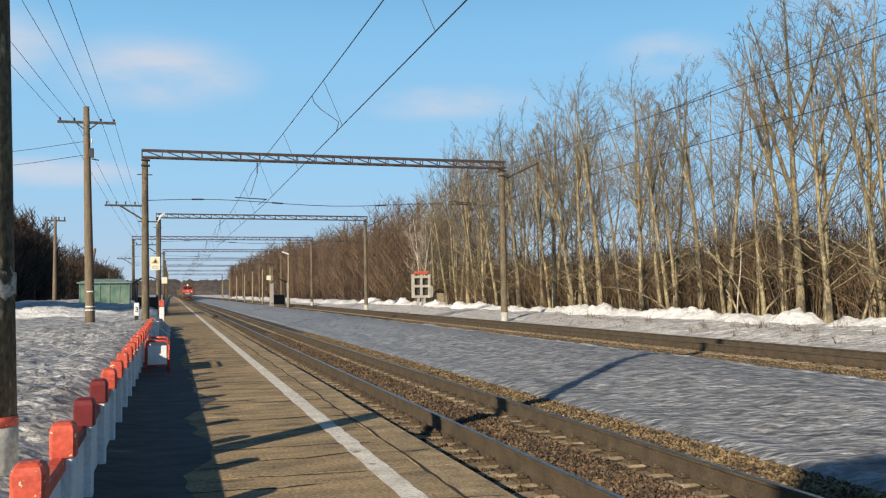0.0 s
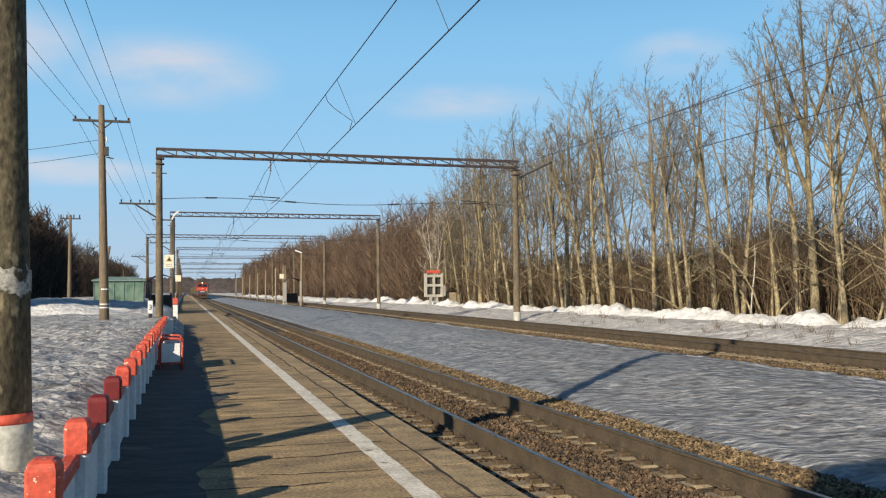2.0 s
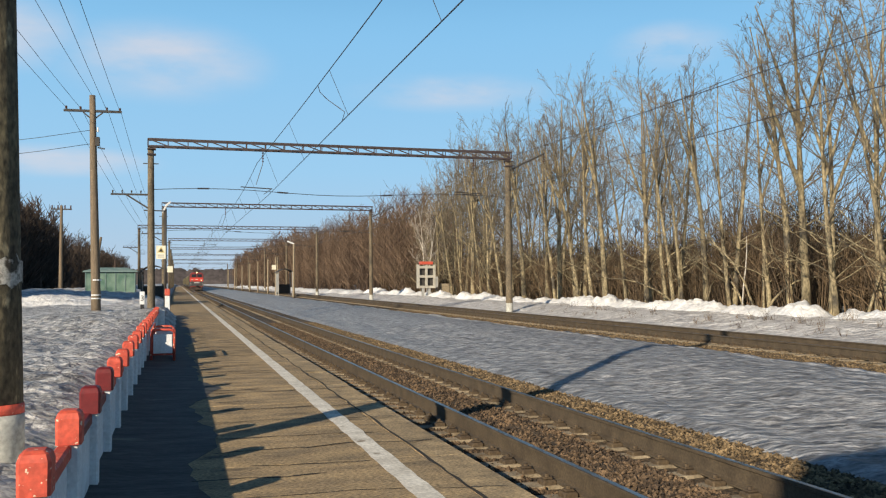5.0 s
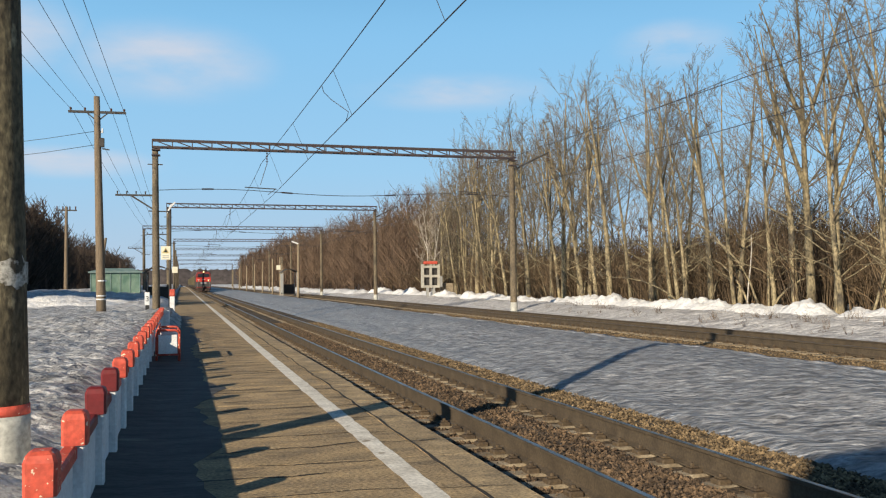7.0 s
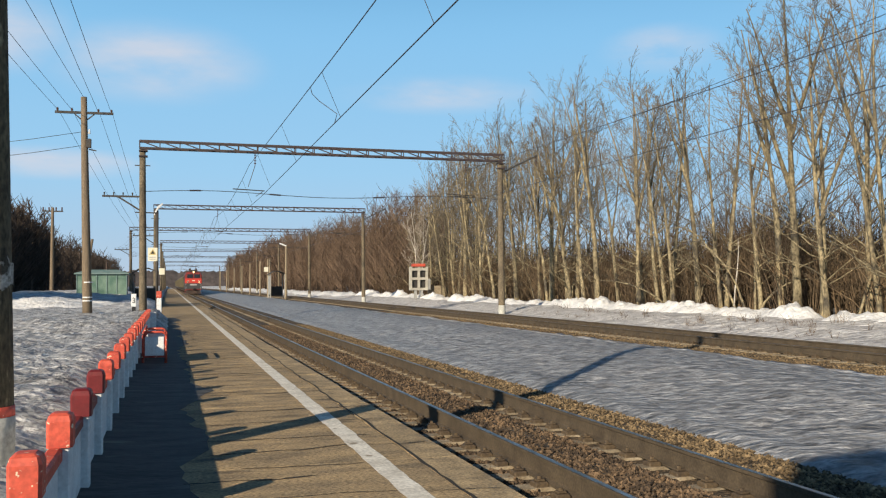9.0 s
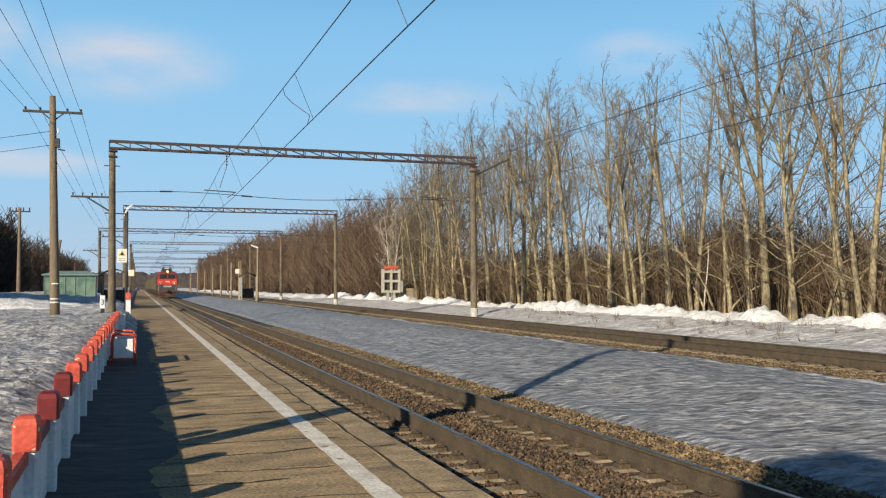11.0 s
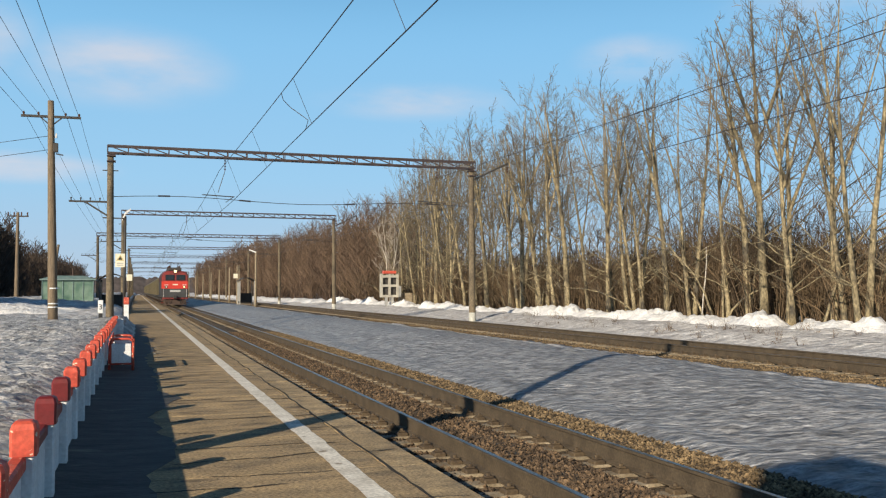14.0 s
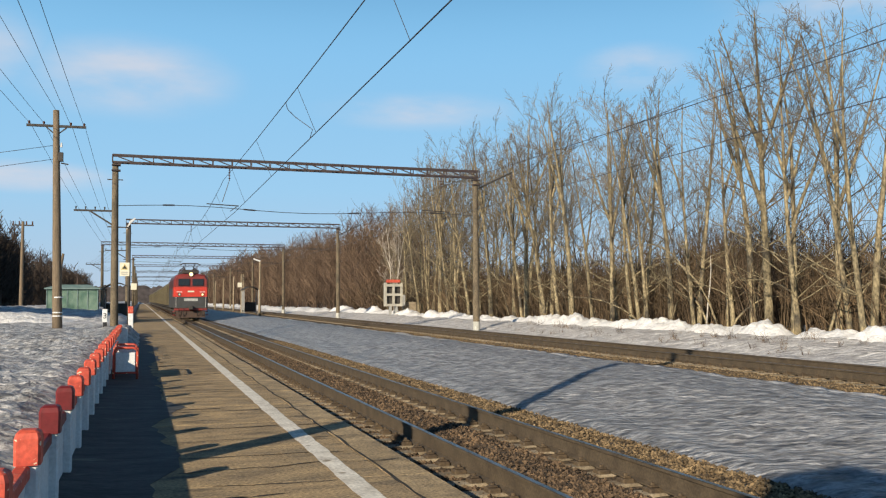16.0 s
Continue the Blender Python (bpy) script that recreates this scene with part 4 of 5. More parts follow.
# lamp posts of the far platform
def lamp_mast(y, x=13.9, h=6.4):
    lp = thing("lamp_mast", "pale concrete lamp post on the far platform", "street lamp", (x, y, -0.2), group="lamps of the far platform")
    s = Shape()
    concrete_pole(s, 0, 0, 0, h, 0.14, 0.10, 0, 8)
    part("shaft", s, M_SLEEPER, lp, smooth=True)
    if y < 110:
        part("lamp_head", Shape().beam((0.0, 0, h), (-0.75, 0, h + 0.28), 0.2, 0.14), M_WHITE, lp, "white lamp head")


for y, x in ((104, 12.5), (128, 13.2), (142, 13.2), (160, 13.2), (178, 13.2), (200, 13.2), (226, 13.2), (255, 13.2)):
    lamp_mast(y, x + 0.3, 6.2 if y < 110 else 5.4)
sgn = thing("platform_sign", "small white sign on a post on the far platform", "sign", (12.6, 122, -0.2))
part("post", Shape().tube([(0, 0, 0), (0, 0, 5.2)], 0.1, 8), M_SLEEPER, sgn)
part("board", Shape().box(-0.5, 0.05, -0.13, -0.1, 3.5, 4.1, 0.008), M_SIGN, sgn)

# far poles on the meadow
for (x, y, z1, tilt) in ((-10.3, 90, 8.6, 0.0), (-8.2, 96, 6.0, 0.9)):
    fp = thing("line_pole", "distant leaning pole on the meadow" if tilt else "distant line pole with a crossarm on the meadow", "utility pole", (x, y, 0.2))
    s = Shape()
    concrete_pole(s, 0, 0, -0.1, z1, 0.2, 0.12, tilt, 8)
    part("shaft", s, M_WOODPOLE, fp, smooth=True)
    if not tilt:
        part("crossarm", Shape().beam((-0.9, 0, z1 - 0.35), (0.9, 0, z1 - 0.35), 0.12).beam((-0.5, 0, z1 - 0.5), (0, 0, z1 - 1.1), 0.07), M_DARKSTEEL, fp)
        for q in (-0.8, -0.3, 0.3, 0.8):
            part("pin_insulator", Shape().tube([(q, 0, z1 - 0.3), (q, 0, z1 + 0.02)], 0.06, 6), M_INSUL, fp)

# tall unseen block behind the viewer, added to cast the shadow over the rails
booth = thing("transformer_booth", "unseen tall narrow booth added beside the platform to cast the rail shadow", "building", (-5.87, -3.4, 0))
part("wall", Shape().box(0.06, 1.15, -2.6, -0.08, -0.3, 6.4, 0.02), M_GREY, booth)
part("roof", Shape().box(0, 1.21, -2.7, 0.0, 6.4, 6.6, 0.03), M_GREENROOF, booth)
door = part("door", Shape().box(1.14, 1.19, -1.9, -0.8, 0.05, 2.1, 0.01), M_GREEN, booth, "green steel door")
part("handle", Shape().beam((1.2, -1.7, 1.0), (1.2, -1.7, 1.15), 0.03), M_DARKSTEEL, door)

# ---- trees ----
def grow(seed, height, r0, stems=1, spread=0.8, first=0.3, kids=(20, 6, 4), twig=0.008, lean=(0.0, 0.0), forks=2, snags=5):
    """A bare tree: the trunk and its steep leaders as one mesh, the finer upswept branches as another."""
    rn = random.Random(seed)
    trunk, crown = Shape(), Shape()
    up = Vector((0, 0, 1))

    def path(p, d, length, seg, wobble, lift):
        pts, dd = [p.copy()], d.copy()
        for _ in range(seg):
            dd = Vector((dd.x + rn.gauss(0, wobble), dd.y + rn.gauss(0, wobble), dd.z + rn.gauss(0, wobble))) + up * lift
            dd.normalize()
            pts.append(pts[-1] + dd * (length / seg))
        return pts

    def at(pts, t):
        i = min(int(t * (len(pts) - 1)), len(pts) - 2)
        f = t * (len(pts) - 1) - i
        return pts[i].lerp(pts[i + 1], f), (pts[i + 1] - pts[i]).normalized()

    def off(axis, ang):
        a = rn.random() * 6.283
        side = axis.orthogonal().normalized()
        side = side * math.cos(a) + axis.cross(side) * math.sin(a)
        return (axis * math.cos(ang) + side * math.sin(ang)).normalized()

    def branch(p, d, length, r, level):
        seg = (4, 3, 2)[level]
        pts = path(p, d, length, seg, 0.06, (0.11, 0.12, 0.09)[level])
        end = twig * 0.7
        crown.tube(pts, [r + (end - r) * i / seg for i in range(seg + 1)], (4, 3, 3)[level], caps=False)
        if level == 2:
            return
        for k in range(kids[level + 1]):
            t = 0.25 + 0.75 * (k + rn.random()) / kids[level + 1]
            q, ax = at(pts, min(t, 0.99))
            branch(q, off(ax, rn.uniform(0.45, 0.9)), length * rn.uniform(0.3, 0.55) * (1.15 - 0.45 * t), max(twig, r * 0.45), level + 1)

    def leader(p, d, length, r, start, count):
        seg = 9
        pts = path(p, d, length, seg, 0.028, 0.035)
        rad = [max(0.02, r * (1 - 0.88 * (i / seg) ** 0.9)) for i in range(seg + 1)]
        trunk.tube(pts, rad, 8 if r > 0.09 else 6, caps=False)
        for k in range(count):
            t = start + (0.985 - start) * (k + rn.random()) / count
            q, ax = at(pts, t)
            rr = r * (1 - 0.88 * t ** 0.9)
            long = length * 0.25 * (1.15 - 0.6 * t) * rn.uniform(0.65, 1.3)
            branch(q, off(ax, spread * rn.uniform(0.75, 1.3)), long, min(0.034, max(twig * 1.4, rr * 0.34)), 0)
        return pts

    for s_ in range(stems):
        a = 6.283 * s_ / stems + rn.random()
        o = 0.22 if stems > 1 else 0.0
        tilt = 0.10 if stems > 1 else 0.0
        d = Vector((lean[0] + math.cos(a) * tilt, lean[1] + math.sin(a) * tilt, 1)).normalized()
        hh = height * (1.0 if s_ == 0 else rn.uniform(0.78, 0.97))
        r = r0 * (1.0 if s_ == 0 else rn.uniform(0.7, 0.95))
        pts = leader(Vector((math.cos(a) * o, math.sin(a) * o, -0.3)), d, hh, r, first, kids[0])
        for _ in range(forks):
            t = rn.uniform(0.34, 0.6)
            q, ax = at(pts, t)
            leader(q, off(ax, rn.uniform(0.25, 0.42)), hh * (1 - t) * rn.uniform(0.82, 0.98), r * 0.55, 0.2, kids[0] // 2)
        for _ in range(snags):                      # long bare lower limbs
            q, ax = at(pts, rn.uniform(0.10, 0.36))
            sn = path(q, off(ax, rn.uniform(0.9, 1.35)), rn.uniform(1.2, 3.4), 4, 0.12, 0.04)
            trunk.tube(sn, [0.035, 0.03, 0.024, 0.017, 0.009], 4, caps=False)
            for _ in range(4):
                q2, ax2 = at(sn, rn.uniform(0.3, 0.95))
                trunk.tube(path(q2, off(ax2, 0.7), rn.uniform(0.3, 1.0), 2, 0.1, 0.05), [0.014, 0.012, 0.007], 3, caps=False)
    return trunk, crown


# height, trunk radius, stems, lean, leaders that fork off
POPLAR = []
for i, (h, r, st, ln, fk) in enumerate(((13.0, 0.19, 1, (0.02, 0.03), 2), (12.8, 0.16, 2, (0.0, 0.04), 1), (13.4, 0.20, 1, (0.0, -0.03), 3), (12.6, 0.13, 1, (0.03, 0.07), 1), (13.0, 0.14, 2, (0.0, 0.0), 1),
                                        (12.4, 0.15, 1, (0.02, -0.08), 2), (12.8, 0.14, 1, (-0.03, 0.06), 2), (13.2, 0.15, 2, (0.0, -0.06), 1))):
    tk, cr = grow(100 + i, h, r, st, 0.86, 0.3 if st == 1 else 0.34, kids=(19 if st == 1 else 12, 6, 4), lean=ln, forks=fk)
    POPLAR.append((tk.mesh("trunk", M_TRUNK, True), cr.mesh("crown", M_TWIG)))
SLIM = []
for i in range(4):
    tk, cr = grow(140 + i, 11.5, 0.085, 1, 0.6, 0.35, kids=(14, 5, 4), twig=0.0095, lean=(0.02 * i - 0.03, 0.03 - 0.02 * i), forks=1, snags=3)
    SLIM.append((tk.mesh("trunk", M_TRUNK, True), cr.mesh("crown", M_TWIG)))
rt = random.Random(21)


def plant(kind, x, y, sc=1.0, label="bare poplar with a pale yellowish trunk at the wood's edge", turn=0.0):
    tr = thing("tree", label, "tree", (x, y, ground_z(x, y) - 0.1), group="bare trees at the wood's edge", rz=turn)
    tr.scale = (sc, sc, sc)
    part("trunk", kind[0], M_TRUNK, tr)
    part("crown", kind[1], M_TWIG, tr, "leafless branches")
    return tr


# trees of the edge row: distance along the wood, kind and size
EDGE_ROW = ((25.0, 7, 0.98), (26.1, 3, 0.95), (27.0, 5, 1.0), (28.6, 6, 0.97), (29.2, 5, 0.98), (30.3, 2, 1.0), (32.0, 0, 0.92), (33.0, 6, 0.88), (35.6, 7, 0.9), (37.4, 0, 0.9), (39.3, 3, 0.86), (40.2, 4, 0.98), (40.9, 6, 0.9),
            (43.0, 5, 0.98), (43.4, 6, 0.93), (46.0, 3, 0.92), (47.5, 0, 1.04), (49.5, 6, 1.0), (51.2, 1, 1.03), (52.2, 3, 1.0), (54.0, 2, 1.02), (55.8, 4, 1.05), (57.0, 5, 0.98), (61.3, 0, 1.06), (62.8, 6, 1.04),
            (66.0, 1, 1.05), (68.5, 3, 1.08), (70.5, 4, 1.08), (73.5, 2, 1.05), (76.5, 7, 1.08), (79.5, 1, 1.03), (83.0, 6, 1.0), (88.0, 3, 0.9))
for y, k, sc in EDGE_ROW:
    plant(POPLAR[k], 24.0 + rt.uniform(-0.3, 0.5), y, sc * rt.uniform(0.98, 1.03), turn=rt.uniform(-25, 25))
for i in range(12):
    plant(rt.choice(SLIM), rt.uniform(25.5, 31), rt.uniform(42, 62), rt.uniform(0.72, 0.98), "slender bare tree inside the wood", rt.uniform(0, 360))
for i in range(26):
    plant(rt.choice(SLIM), rt.uniform(24.8, 32), rt.uniform(60, 84), rt.uniform(0.95, 1.2), "slender bare tree inside the wood", rt.uniform(0, 360))
for i in range(16):
    plant(rt.choice(SLIM), rt.uniform(24.6, 32), rt.uniform(84, 104), rt.uniform(0.7, 0.95), "slender bare tree inside the wood", rt.uniform(0, 360))
tk, cr = grow(300, 9.5, 0.09, 2, 0.75, 0.2, kids=(14, 6, 4), twig=0.012, forks=1, snags=0)
birch = thing("tree", "pale birch with white bark beside the cabinet", "tree", (22.9, 84, 0.2))
part("trunk", tk, M_BIRCH, birch)
part("crown", cr, M_BIRCHTWIG, birch, "pale bare branches")
sapling = thing("tree", "thin white birch sapling at the wood's edge", "tree", (23.9, 34.6, ground_z(23.9, 34.6) - 0.1))
part("trunk", Shape().tube([(0, 0, 0), (0.04, -0.1, 1.2), (0.06, -0.25, 2.0), (0.1, -0.3, 2.8), (0.1, -0.28, 3.4)], [0.035, 0.032, 0.028, 0.02, 0.01], 7), M_BIRCH, sapling, smooth=True)


def thicket(name, spans, count, hmin, hmax, mat, seed, stems, r, label, wide=0.5):
    """Leafless shrubs: many thin forked stems in one mesh."""
    rn = random.Random(seed)
    s = Shape()
    for _ in range(count):
        (xa, xb, ya, yb) = spans[rn.randrange(len(spans))]
        x, y = rn.uniform(xa, xb), rn.uniform(ya, yb)
        z = ground_z(x, y) - 0.1
        h = rn.uniform(hmin, hmax)
        for k in range(stems):
            a = rn.random() * 6.283
            o = rn.uniform(0.05, wide)
            hh = h * rn.uniform(0.55, 1)
            p0 = Vector((x + math.cos(a) * o * 0.5, y + math.sin(a) * o * 0.5, z))
            p1 = p0 + Vector((math.cos(a) * o * 0.8, math.sin(a) * o * 0.8, hh * 0.55))
            p2 = p1 + Vector((rn.gauss(0, 0.3) * wide + math.cos(a) * o, rn.gauss(0, 0.3) * wide + math.sin(a) * o, hh * 0.45))
            s.tube([p0, p1, p2], [r, r * 0.75, r * 0.25], 3, caps=False)
            for _ in range(3):
                b = rn.random() * 6.283
                q = p1.lerp(p2, rn.uniform(-0.6, 0.7))
                s.tube([q, q + Vector((math.cos(b) * hh * 0.22, math.sin(b) * hh * 0.22, hh * rn.uniform(0.05, 0.25)))], [r * 0.55, r * 0.2], 3, caps=False)
    return solid(name, s, mat, label, "undergrowth", "stuff")


thicket("undergrowth", [(24.3, 33, 20, 45), (24.3, 33, 45, 110), (24.3, 33, 45, 110)], 1150, 2.2, 5.2, M_BRUSH, 31, 10, 0.021, "dense brown leafless undergrowth between the trees", 0.9)
thicket("undergrowth", [(33, 60, 20, 120)], 800, 2.6, 4.8, M_BRUSHRED, 32, 10, 0.035, "dense reddish-brown brushwood deeper in the wood", 0.9)
thicket("undergrowth", [(28, 33, 37, 45)], 50, 5.0, 7.2, M_BRUSH, 33, 14, 0.022, "tall bushy clump of young leafless stems", 1.3)
thicket("dry_grass", [(18.9, 21.6, 22, 48)], 70, 0.25, 0.55, M_BRUSH, 36, 6, 0.006, "sparse dry stalks poking through the snow", 0.12)

# bent saplings and fallen limbs between the trunks
rb = random.Random(77)
for i in range(34):
    x, y = rb.uniform(23.6, 25.5), rb.uniform(25, 92)
    a, ln, hh = rb.uniform(0, 6.283), rb.uniform(1.8, 4.2), rb.uniform(1.5, 5.0)
    sap = thing("bent_sapling", "pale bent sapling arching out of the undergrowth", "tree", (x, y, ground_z(x, y) - 0.1), group="bent saplings")
    pts = [Vector((math.cos(a) * ln * t, math.sin(a) * ln * t, hh * math.sin(1.15 * math.pi / 2 * (0.25 * t + 0.75 * t ** 0.7)))) for t in (0, 0.15, 0.3, 0.5, 0.7, 0.85, 1.0)]
    part("stem", Shape().tube(pts, [0.055, 0.05, 0.045, 0.035, 0.026, 0.018, 0.008], 5, caps=False), M_TRUNK, sap, smooth=True)
    tw = Shape()
    for k in range(14):
        p = pts[rb.randrange(2, 7)]
        tw.tube([p, p + Vector((rb.gauss(0, 0.4), rb.gauss(0, 0.4), rb.uniform(0.2, 1.0)))], [0.014, 0.005], 3, caps=False)
    part("crown", tw, M_TWIG, sap)


def far_wood(name, spans, count, hmin, hmax, mat, seed, label, r=0.07, kids=26):
    """Distant bare trees: a stem and steep forked branches each, in one mesh."""
    rn = random.Random(seed)
    s = Shape()
    for _ in range(count):
        (xa, xb, ya, yb) = spans[rn.randrange(len(spans))]
        x, y = rn.uniform(xa, xb), rn.uniform(ya, yb)
        h = rn.uniform(hmin, hmax)
        base = Vector((x, y, -0.2))
        top = base + Vector((rn.gauss(0, 0.5), rn.gauss(0, 0.5), h))
        s.tube([base, top], [r * 2, r * 0.4], 3, caps=False)
        for k in range(kids):
            t = rn.uniform(0.1, 0.98)
            p = base.lerp(top, t)
            a = rn.random() * 6.283
            ln = h * 0.30 * (1.1 - 0.7 * t) * rn.uniform(0.5, 1.2)
            q = p + Vector((math.cos(a) * ln * 0.7, math.sin(a) * ln * 0.7, ln * rn.uniform(0.5, 1.1)))
            s.tube([p, q], [r * 0.8, r * 0.25], 3, caps=False)
            for _ in range(2):
                u = p.lerp(q, rn.uniform(0.3, 0.9))
                b = rn.random() * 6.283
                s.tube([u, u + Vector((math.cos(b) * ln * 0.35, math.sin(b) * ln * 0.35, ln * 0.45))], [r * 0.5, r * 0.2], 3, caps=False)
    return solid(name, s, mat, label, "wood", "stuff")


far_wood("distant_wood", [(24, 40, 95, 200), (24, 30, 95, 200)], 450, 7, 12.5, M_BRUSHRED, 41, "brown leafless wood along the line", 0.042, 50)
far_wood("distant_wood", [(24, 60, 200, 420), (24, 34, 200, 420)], 700, 9, 14, M_BRUSHRED, 42, "far brown leafless wood", 0.10, 34)
far_wood("distant_wood", [(-60, -20, 125, 400), (-30, -19, 118, 400), (-27, -17, 98, 150)], 1050, 8.5, 12.3, M_WOODDARK, 43, "dark leafless wood beyond the meadow", 0.095, 34)
far_wood("distant_wood", [(36, 75, 15, 60), (34, 75, 60, 130), (34, 75, 60, 130)], 300, 4.8, 7.0, M_BRUSHRED, 44, "leafless young trees deep in the wood", 0.05, 24)
# trees out of view, added only to throw shade on the far meadow
far_wood("distant_wood", [(-31, -20, 49, 61)], 150, 11, 13, M_WOODDARK, 45, "unseen dark leafless wood added to shade the meadow", 0.13, 40)
# wooded ridge that closes the view
ridge = Shape()
n = 700
for i in range(n + 1):
    x = -700 + 1500 * i / n
    h = 16 + 5 * fbm(x, 1, 0.01) + 2 * fbm(x, 2, 0.09) + 2.0 * fbm(x, 2, 0.4)
    ridge.v += [(x, 880, -3), (x, 900, h), (x, 990, -3)]
ridge.f = [f for i in range(n) for f in ((3 * i, 3 * i + 3, 3 * i + 4, 3 * i + 1), (3 * i + 1, 3 * i + 4, 3 * i + 5, 3 * i + 2))]
solid("backdrop", ridge, M_RIDGE, "low wooded ridge on the horizon", "wood", "structure", smooth=True)


# ---- train ----
M_LOCO_DARK = material("loco_maroon", (0.24, 0.035, 0.03), 0.5, second=(0.15, 0.03, 0.027), scale=2, grain=12, grain_amount=0.15, bump=0, coords="Object")
M_LOCO_MAROON = material("loco_machine_room", (0.085, 0.03, 0.028), 0.55, second=(0.055, 0.028, 0.027), scale=2, grain=12, grain_amount=0.15, bump=0, coords="Object")


def make_loco():
    loco = thing("locomotive", "red and grey electric locomotive with a lit headlight", "locomotive")
    W = 1.55
    # cross-section rings along y; the front is at y = 0
    def ring(y, w, z0, z1, zr):
        return [(-w, y, z0), (w, y, z0), (w, y, z1), (w * 0.86, y, zr - 0.12), (w * 0.45, y, zr), (-w * 0.45, y, zr), (-w * 0.86, y, zr - 0.12), (-w, y, z1)]
    lower = Shape().rings([[(-w, y, 1.0), (w, y, 1.0), (w, y, 2.0), (-w, y, 2.0)] for y, w in ((0.0, W * 0.94), (0.25, W), (15.8, W), (16.0, W * 0.95))])
    part("lower_body", lower, M_LOCO_GREY, loco, "dark grey lower body")
    band = Shape().rings([[(-w, y, 2.0), (w, y, 2.0), (w, y, 2.85), (-w, y, 2.85)] for y, w in ((-0.02, W * 0.94), (0.25, W + 0.01), (3.0, W + 0.01))])
    part("front_band", band, M_LOCO_RED, loco, "bright red band")
    side = Shape().rings([[(-W, y, 2.0), (W, y, 2.0), (W, y, 2.85), (-W, y, 2.85)] for y in (3.0, 16.0)])
    part("side_wall", side, M_LOCO_GREY, loco)
    cabin = Shape().rings([ring(0.12, W * 0.93, 2.85, 3.5, 3.9), ring(0.45, W, 2.85, 3.55, 4.05), ring(2.6, W, 2.85, 3.55, 4.1)])
    part("cab", cabin, M_LOCO_DARK, loco, "dull red cab")
    rear = Shape().rings([ring(2.6, W, 2.85, 3.55, 4.1), ring(16.0, W, 2.85, 3.55, 4.1)])
    part("machine_room", rear, M_LOCO_MAROON, loco, "dark maroon machine room and roof")
    for x0, x1 in ((-1.15, -0.12), (0.12, 1.15)):
        w = part("windscreen", Shape().box(x0, x1, 0.03, 0.2, 2.98, 3.6, 0.02), M_GLASS, loco, "dark windscreen pane")
        part("wiper", Shape().beam((x0 + 0.3, 0.02, 2.95), (x0 + 0.55, 0.02, 3.4), 0.02), M_BLACK, w)
    hl = part("headlight", Shape().tube([(0, 0.35, 4.0), (0, 0.06, 4.0)], [0.26, 0.24], 14), M_DARKSTEEL, loco)
    part("lens", Shape().tube([(0, 0.06, 4.0), (0, 0.03, 4.0)], [0.16, 0.14], 14), M_LAMP, hl, "lit headlight lens")
    for x in (-1.05, 1.05):
        bl = part("buffer_lamp", Shape().tube([(x, 0.1, 2.2), (x, -0.06, 2.2)], 0.16, 12), M_DARKSTEEL, loco)
        part("lens", Shape().tube([(x, -0.05, 2.2), (x, -0.07, 2.2)], 0.08, 12), M_LAMP if x > 0 else M_SIGN, bl)
        part("emblem_bar", Shape().box(x - 0.25, x + 0.25, -0.035, -0.02, 2.40, 2.46), M_WHITE, loco)
    part("emblem", Shape().box(-0.3, 0.3, -0.04, -0.02, 2.4, 2.54, 0.006), M_SIGN, loco, "pale emblem")
    part("number_bar", Shape().box(-0.62, 0.62, -0.012, 0.01, 1.62, 1.85), M_GREYLETTER, loco)
    part("buffer_beam", Shape().box(-1.5, 1.5, 0.05, 0.4, 0.78, 1.0, 0.02), M_LOCO_DARK, loco, "dull red buffer beam")
    for x in (-1.1, -0.65, 0.65, 1.1):
        part("air_hose", Shape().tube([(x, 0.02, 0.95), (x, -0.12, 0.75), (x * 0.97, -0.12, 0.45), (x * 0.93, 0.0, 0.3)], 0.035, 6), M_BLACK, loco)
    for x in (-1.5, 1.5):
        part("step", Shape().box(x - 0.12, x + 0.12, 0.3, 0.7, 0.35, 0.42).box(x - 0.12, x + 0.12, 0.3, 0.7, 0.65, 0.72), M_LOCO_DARK, loco)
    part("snow_plough", Shape().rings([[(-1.35, 0.0, 0.15), (1.35, 0.0, 0.15), (1.35, 0.5, 0.15), (-1.35, 0.5, 0.15)], [(-1.3, 0.2, 0.72), (1.3, 0.2, 0.72), (1.3, 0.5, 0.72), (-1.3, 0.5, 0.72)]]), M_RUST, loco, "dull rusty snow plough")
    part("coupler", Shape().box(-0.2, 0.2, -0.45, 0.1, 0.85, 1.2, 0.05), M_DARKSTEEL, loco)
    for x in (-1.35, 1.35):
        part("handrail", Shape().beam((x, -0.06, 1.05), (x, -0.06, 2.0), 0.03), M_WHITE, loco)
    for yc in (3.6, 12.4):
        bg = part("bogie", Shape().box(-1.15, 1.15, yc - 2.0, yc + 2.0, 0.45, 0.95, 0.05), M_DARKSTEEL, loco)
        for dy in (-1.45, 1.45):
            for x in (-0.79, 0.79):
                part("wheel", Shape().tube([(x - 0.07, yc + dy, 0.62), (x + 0.07, yc + dy, 0.62)], 0.62, 20), M_RUST, bg)
    # roof gear and folded pantograph
    for yc in (1.4, 3.2, 5.2, 7.0, 9.0, 11.0, 13.0):
        box = part("roof_equipment", Shape().box(-0.75, 0.75, yc - 0.6, yc + 0.6, 4.08, 4.42, 0.05), M_DARKSTEEL, loco)
        for x in (-0.6, 0.6):
            q = Shape()
            insulator(q, (x, yc, 4.4), (x, yc, 4.75))
            part("roof_insulator", q, M_INSUL, box)
    pg = Shape()
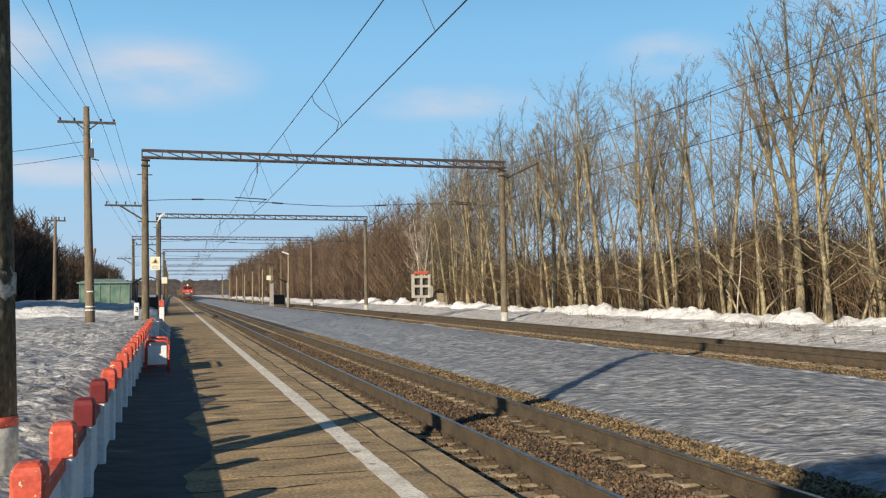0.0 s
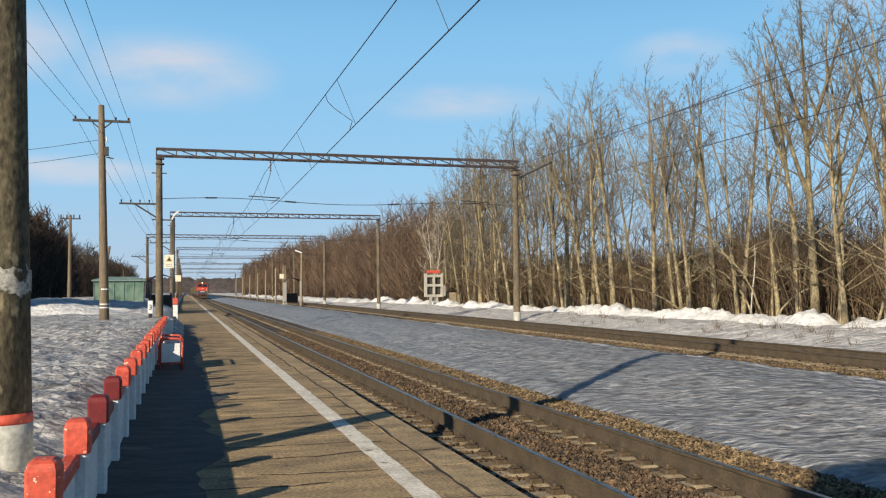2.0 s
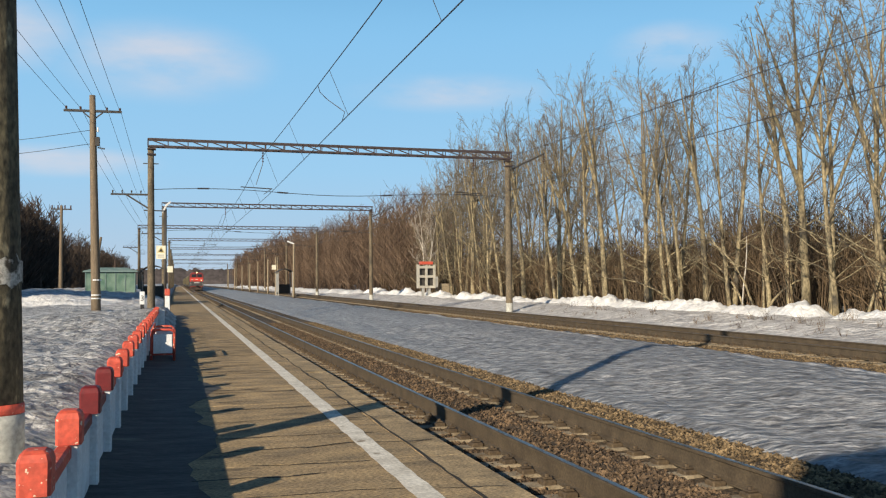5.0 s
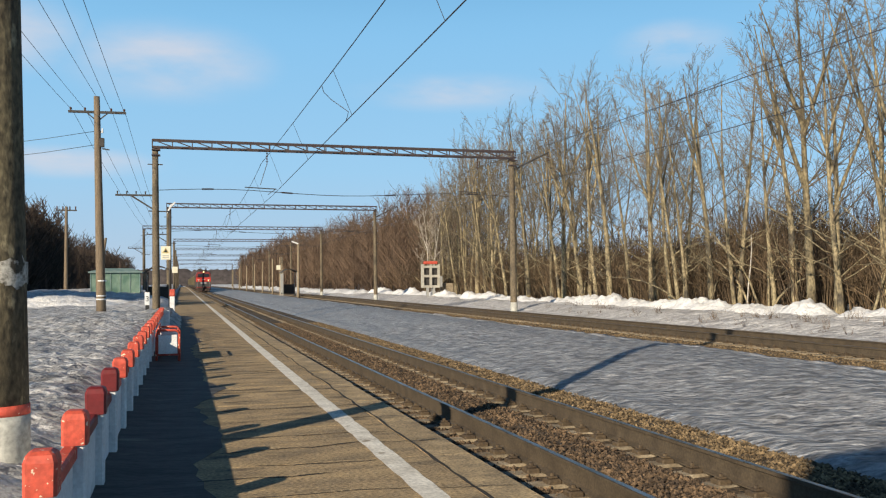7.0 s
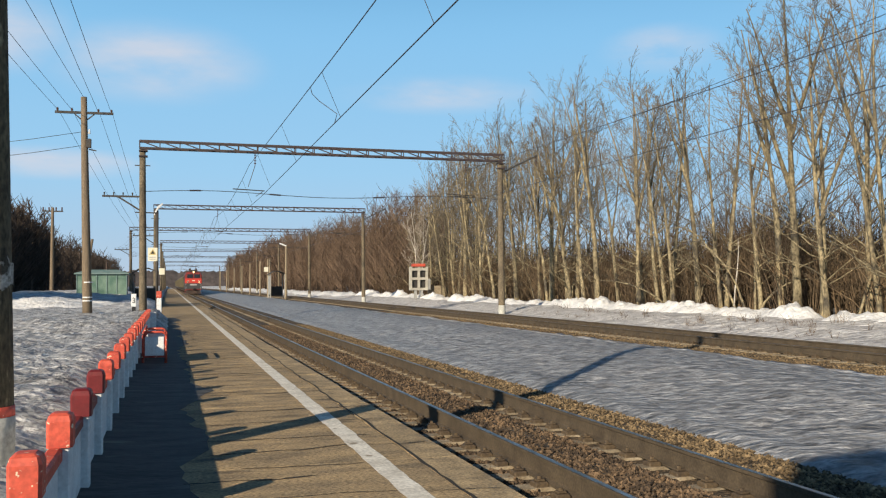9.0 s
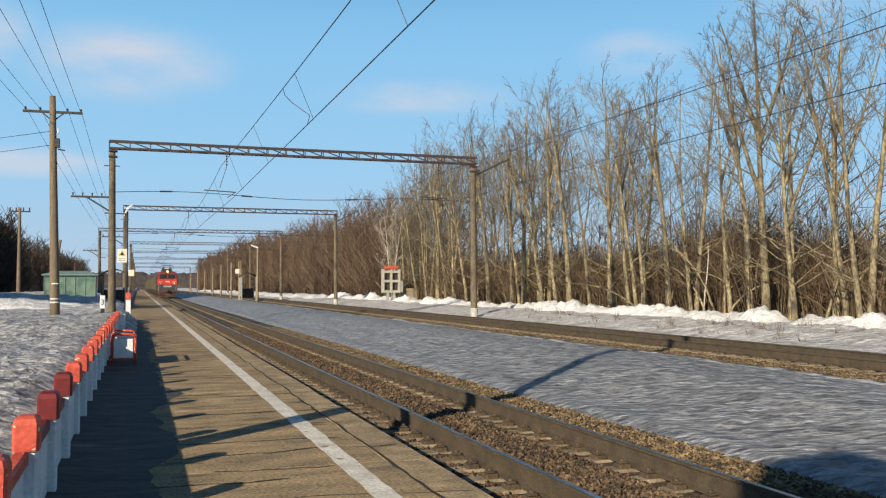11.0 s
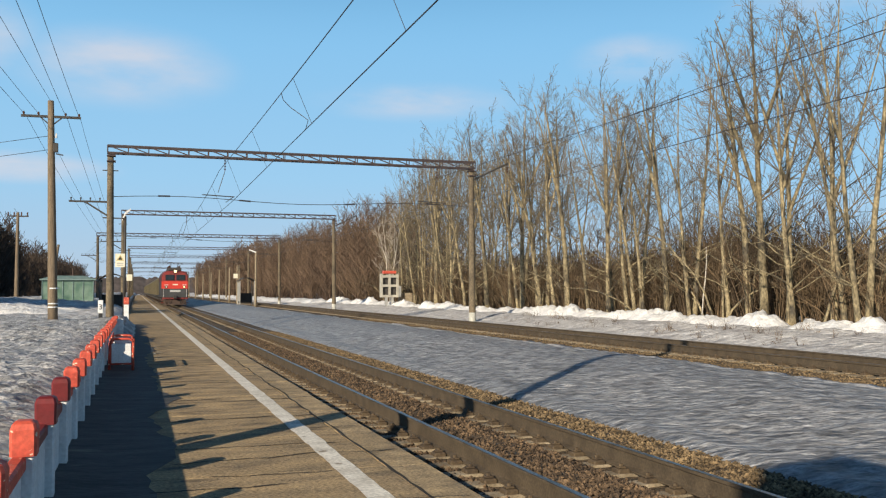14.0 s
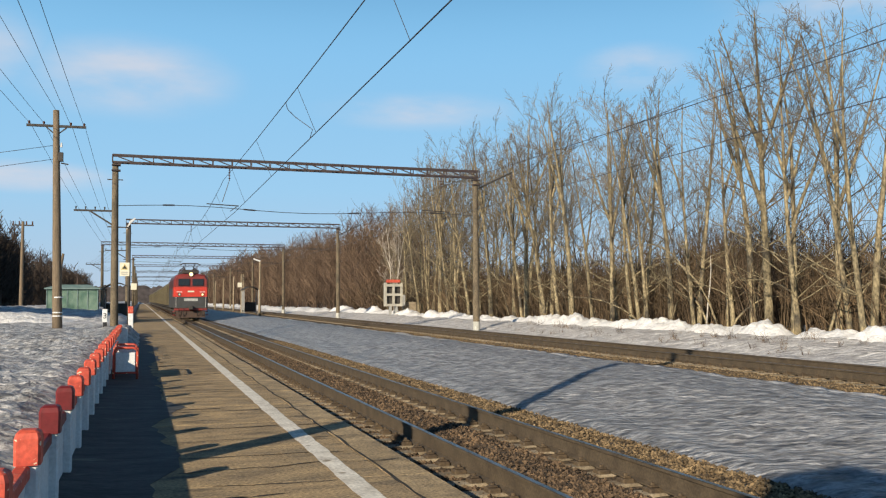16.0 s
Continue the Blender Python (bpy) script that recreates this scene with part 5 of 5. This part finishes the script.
    for x in (-0.5, 0.5):
        pg.beam((x, 1.2, 4.4), (x * 0.8, 4.1, 4.72), 0.07).beam((x * 0.8, 4.1, 4.72), (x * 0.9, 1.9, 5.0), 0.06)
        pg.beam((x, 4.2, 4.4), (x * 0.8, 4.1, 4.72), 0.06)
    pg.beam((-0.7, 1.9, 5.02), (0.7, 1.9, 5.02), 0.1).beam((-0.7, 1.9, 5.02), (-1.0, 1.9, 4.86), 0.07).beam((0.7, 1.9, 5.02), (1.0, 1.9, 4.86), 0.07)
    part("pantograph", pg, M_DARKSTEEL, loco, "folded pantograph")
    return loco


def make_wagon():
    w = thing("freight_wagon", "olive-brown covered freight wagon with ribbed sides", "freight wagon", group="wagons of the train")
    body = Shape()
    k = 6
    def sec(y):
        arc = [(1.5 * math.cos(math.pi * i / k), y, 3.5 + 0.75 * math.sin(math.pi * i / k)) for i in range(k + 1)]
        return [(-1.5, y, 1.25), (1.5, y, 1.25)] + arc
    body.rings([sec(0.6), sec(13.4)])
    part("body", body, M_WAGON, w)
    for i in range(9):
        y = 0.8 + i * 1.55
        for x in (-1.53, 1.53):
            part("rib", Shape().box(x - 0.05, x + 0.05, y - 0.06, y + 0.06, 1.25, 3.5), M_WAGON, w)
    part("underframe", Shape().box(-1.3, 1.3, 0.2, 13.8, 0.95, 1.25), M_DARKSTEEL, w)
    for yc in (2.4, 11.6):
        bg = part("bogie", Shape().box(-1.05, 1.05, yc - 1.3, yc + 1.3, 0.45, 0.9, 0.04), M_DARKSTEEL, w)
        for dy in (-0.92, 0.92):
            for x in (-0.79, 0.79):
                part("wheel", Shape().tube([(x - 0.06, yc + dy, 0.475), (x + 0.06, yc + dy, 0.475)], 0.475, 16), M_RUST, bg)
    part("coupler", Shape().box(-0.15, 0.15, -0.35, 0.3, 0.9, 1.2), M_DARKSTEEL, w)
    return w


LOCO = make_loco()
LOCO.scale = (1, 1, 1.06)
# (seconds, distance of the locomotive's nose along the track)
TRAIN = [(0.0, 271.0), (2.0, 252.5), (4.0, 233.0), (6.5, 207.0), (8.0, 190.0), (9.5, 172.5), (12.0, 141.5), (13.5, 122.0), (15.0, 101.8), (16.0, 88.5)]
WAGONS = [(16.4 + 14.3 * k) for k in range(18)]
WAGON_OBS = []
first = make_wagon()
WAGON_OBS.append(first)
for d in WAGONS[1:]:
    WAGON_OBS.append(copy_thing(first, pose(NEAR_C, 300 + d, RAIL_Z)))


def key_train():
    walk(LOCO, [(t, pose(NEAR_C, y, RAIL_Z)) for t, y in TRAIN])
    for ob, d in zip(WAGON_OBS, WAGONS):
        walk(ob, [(t, pose(NEAR_C, y + d, RAIL_Z)) for t, y in TRAIN])


def motions():
    key_train()


motions()
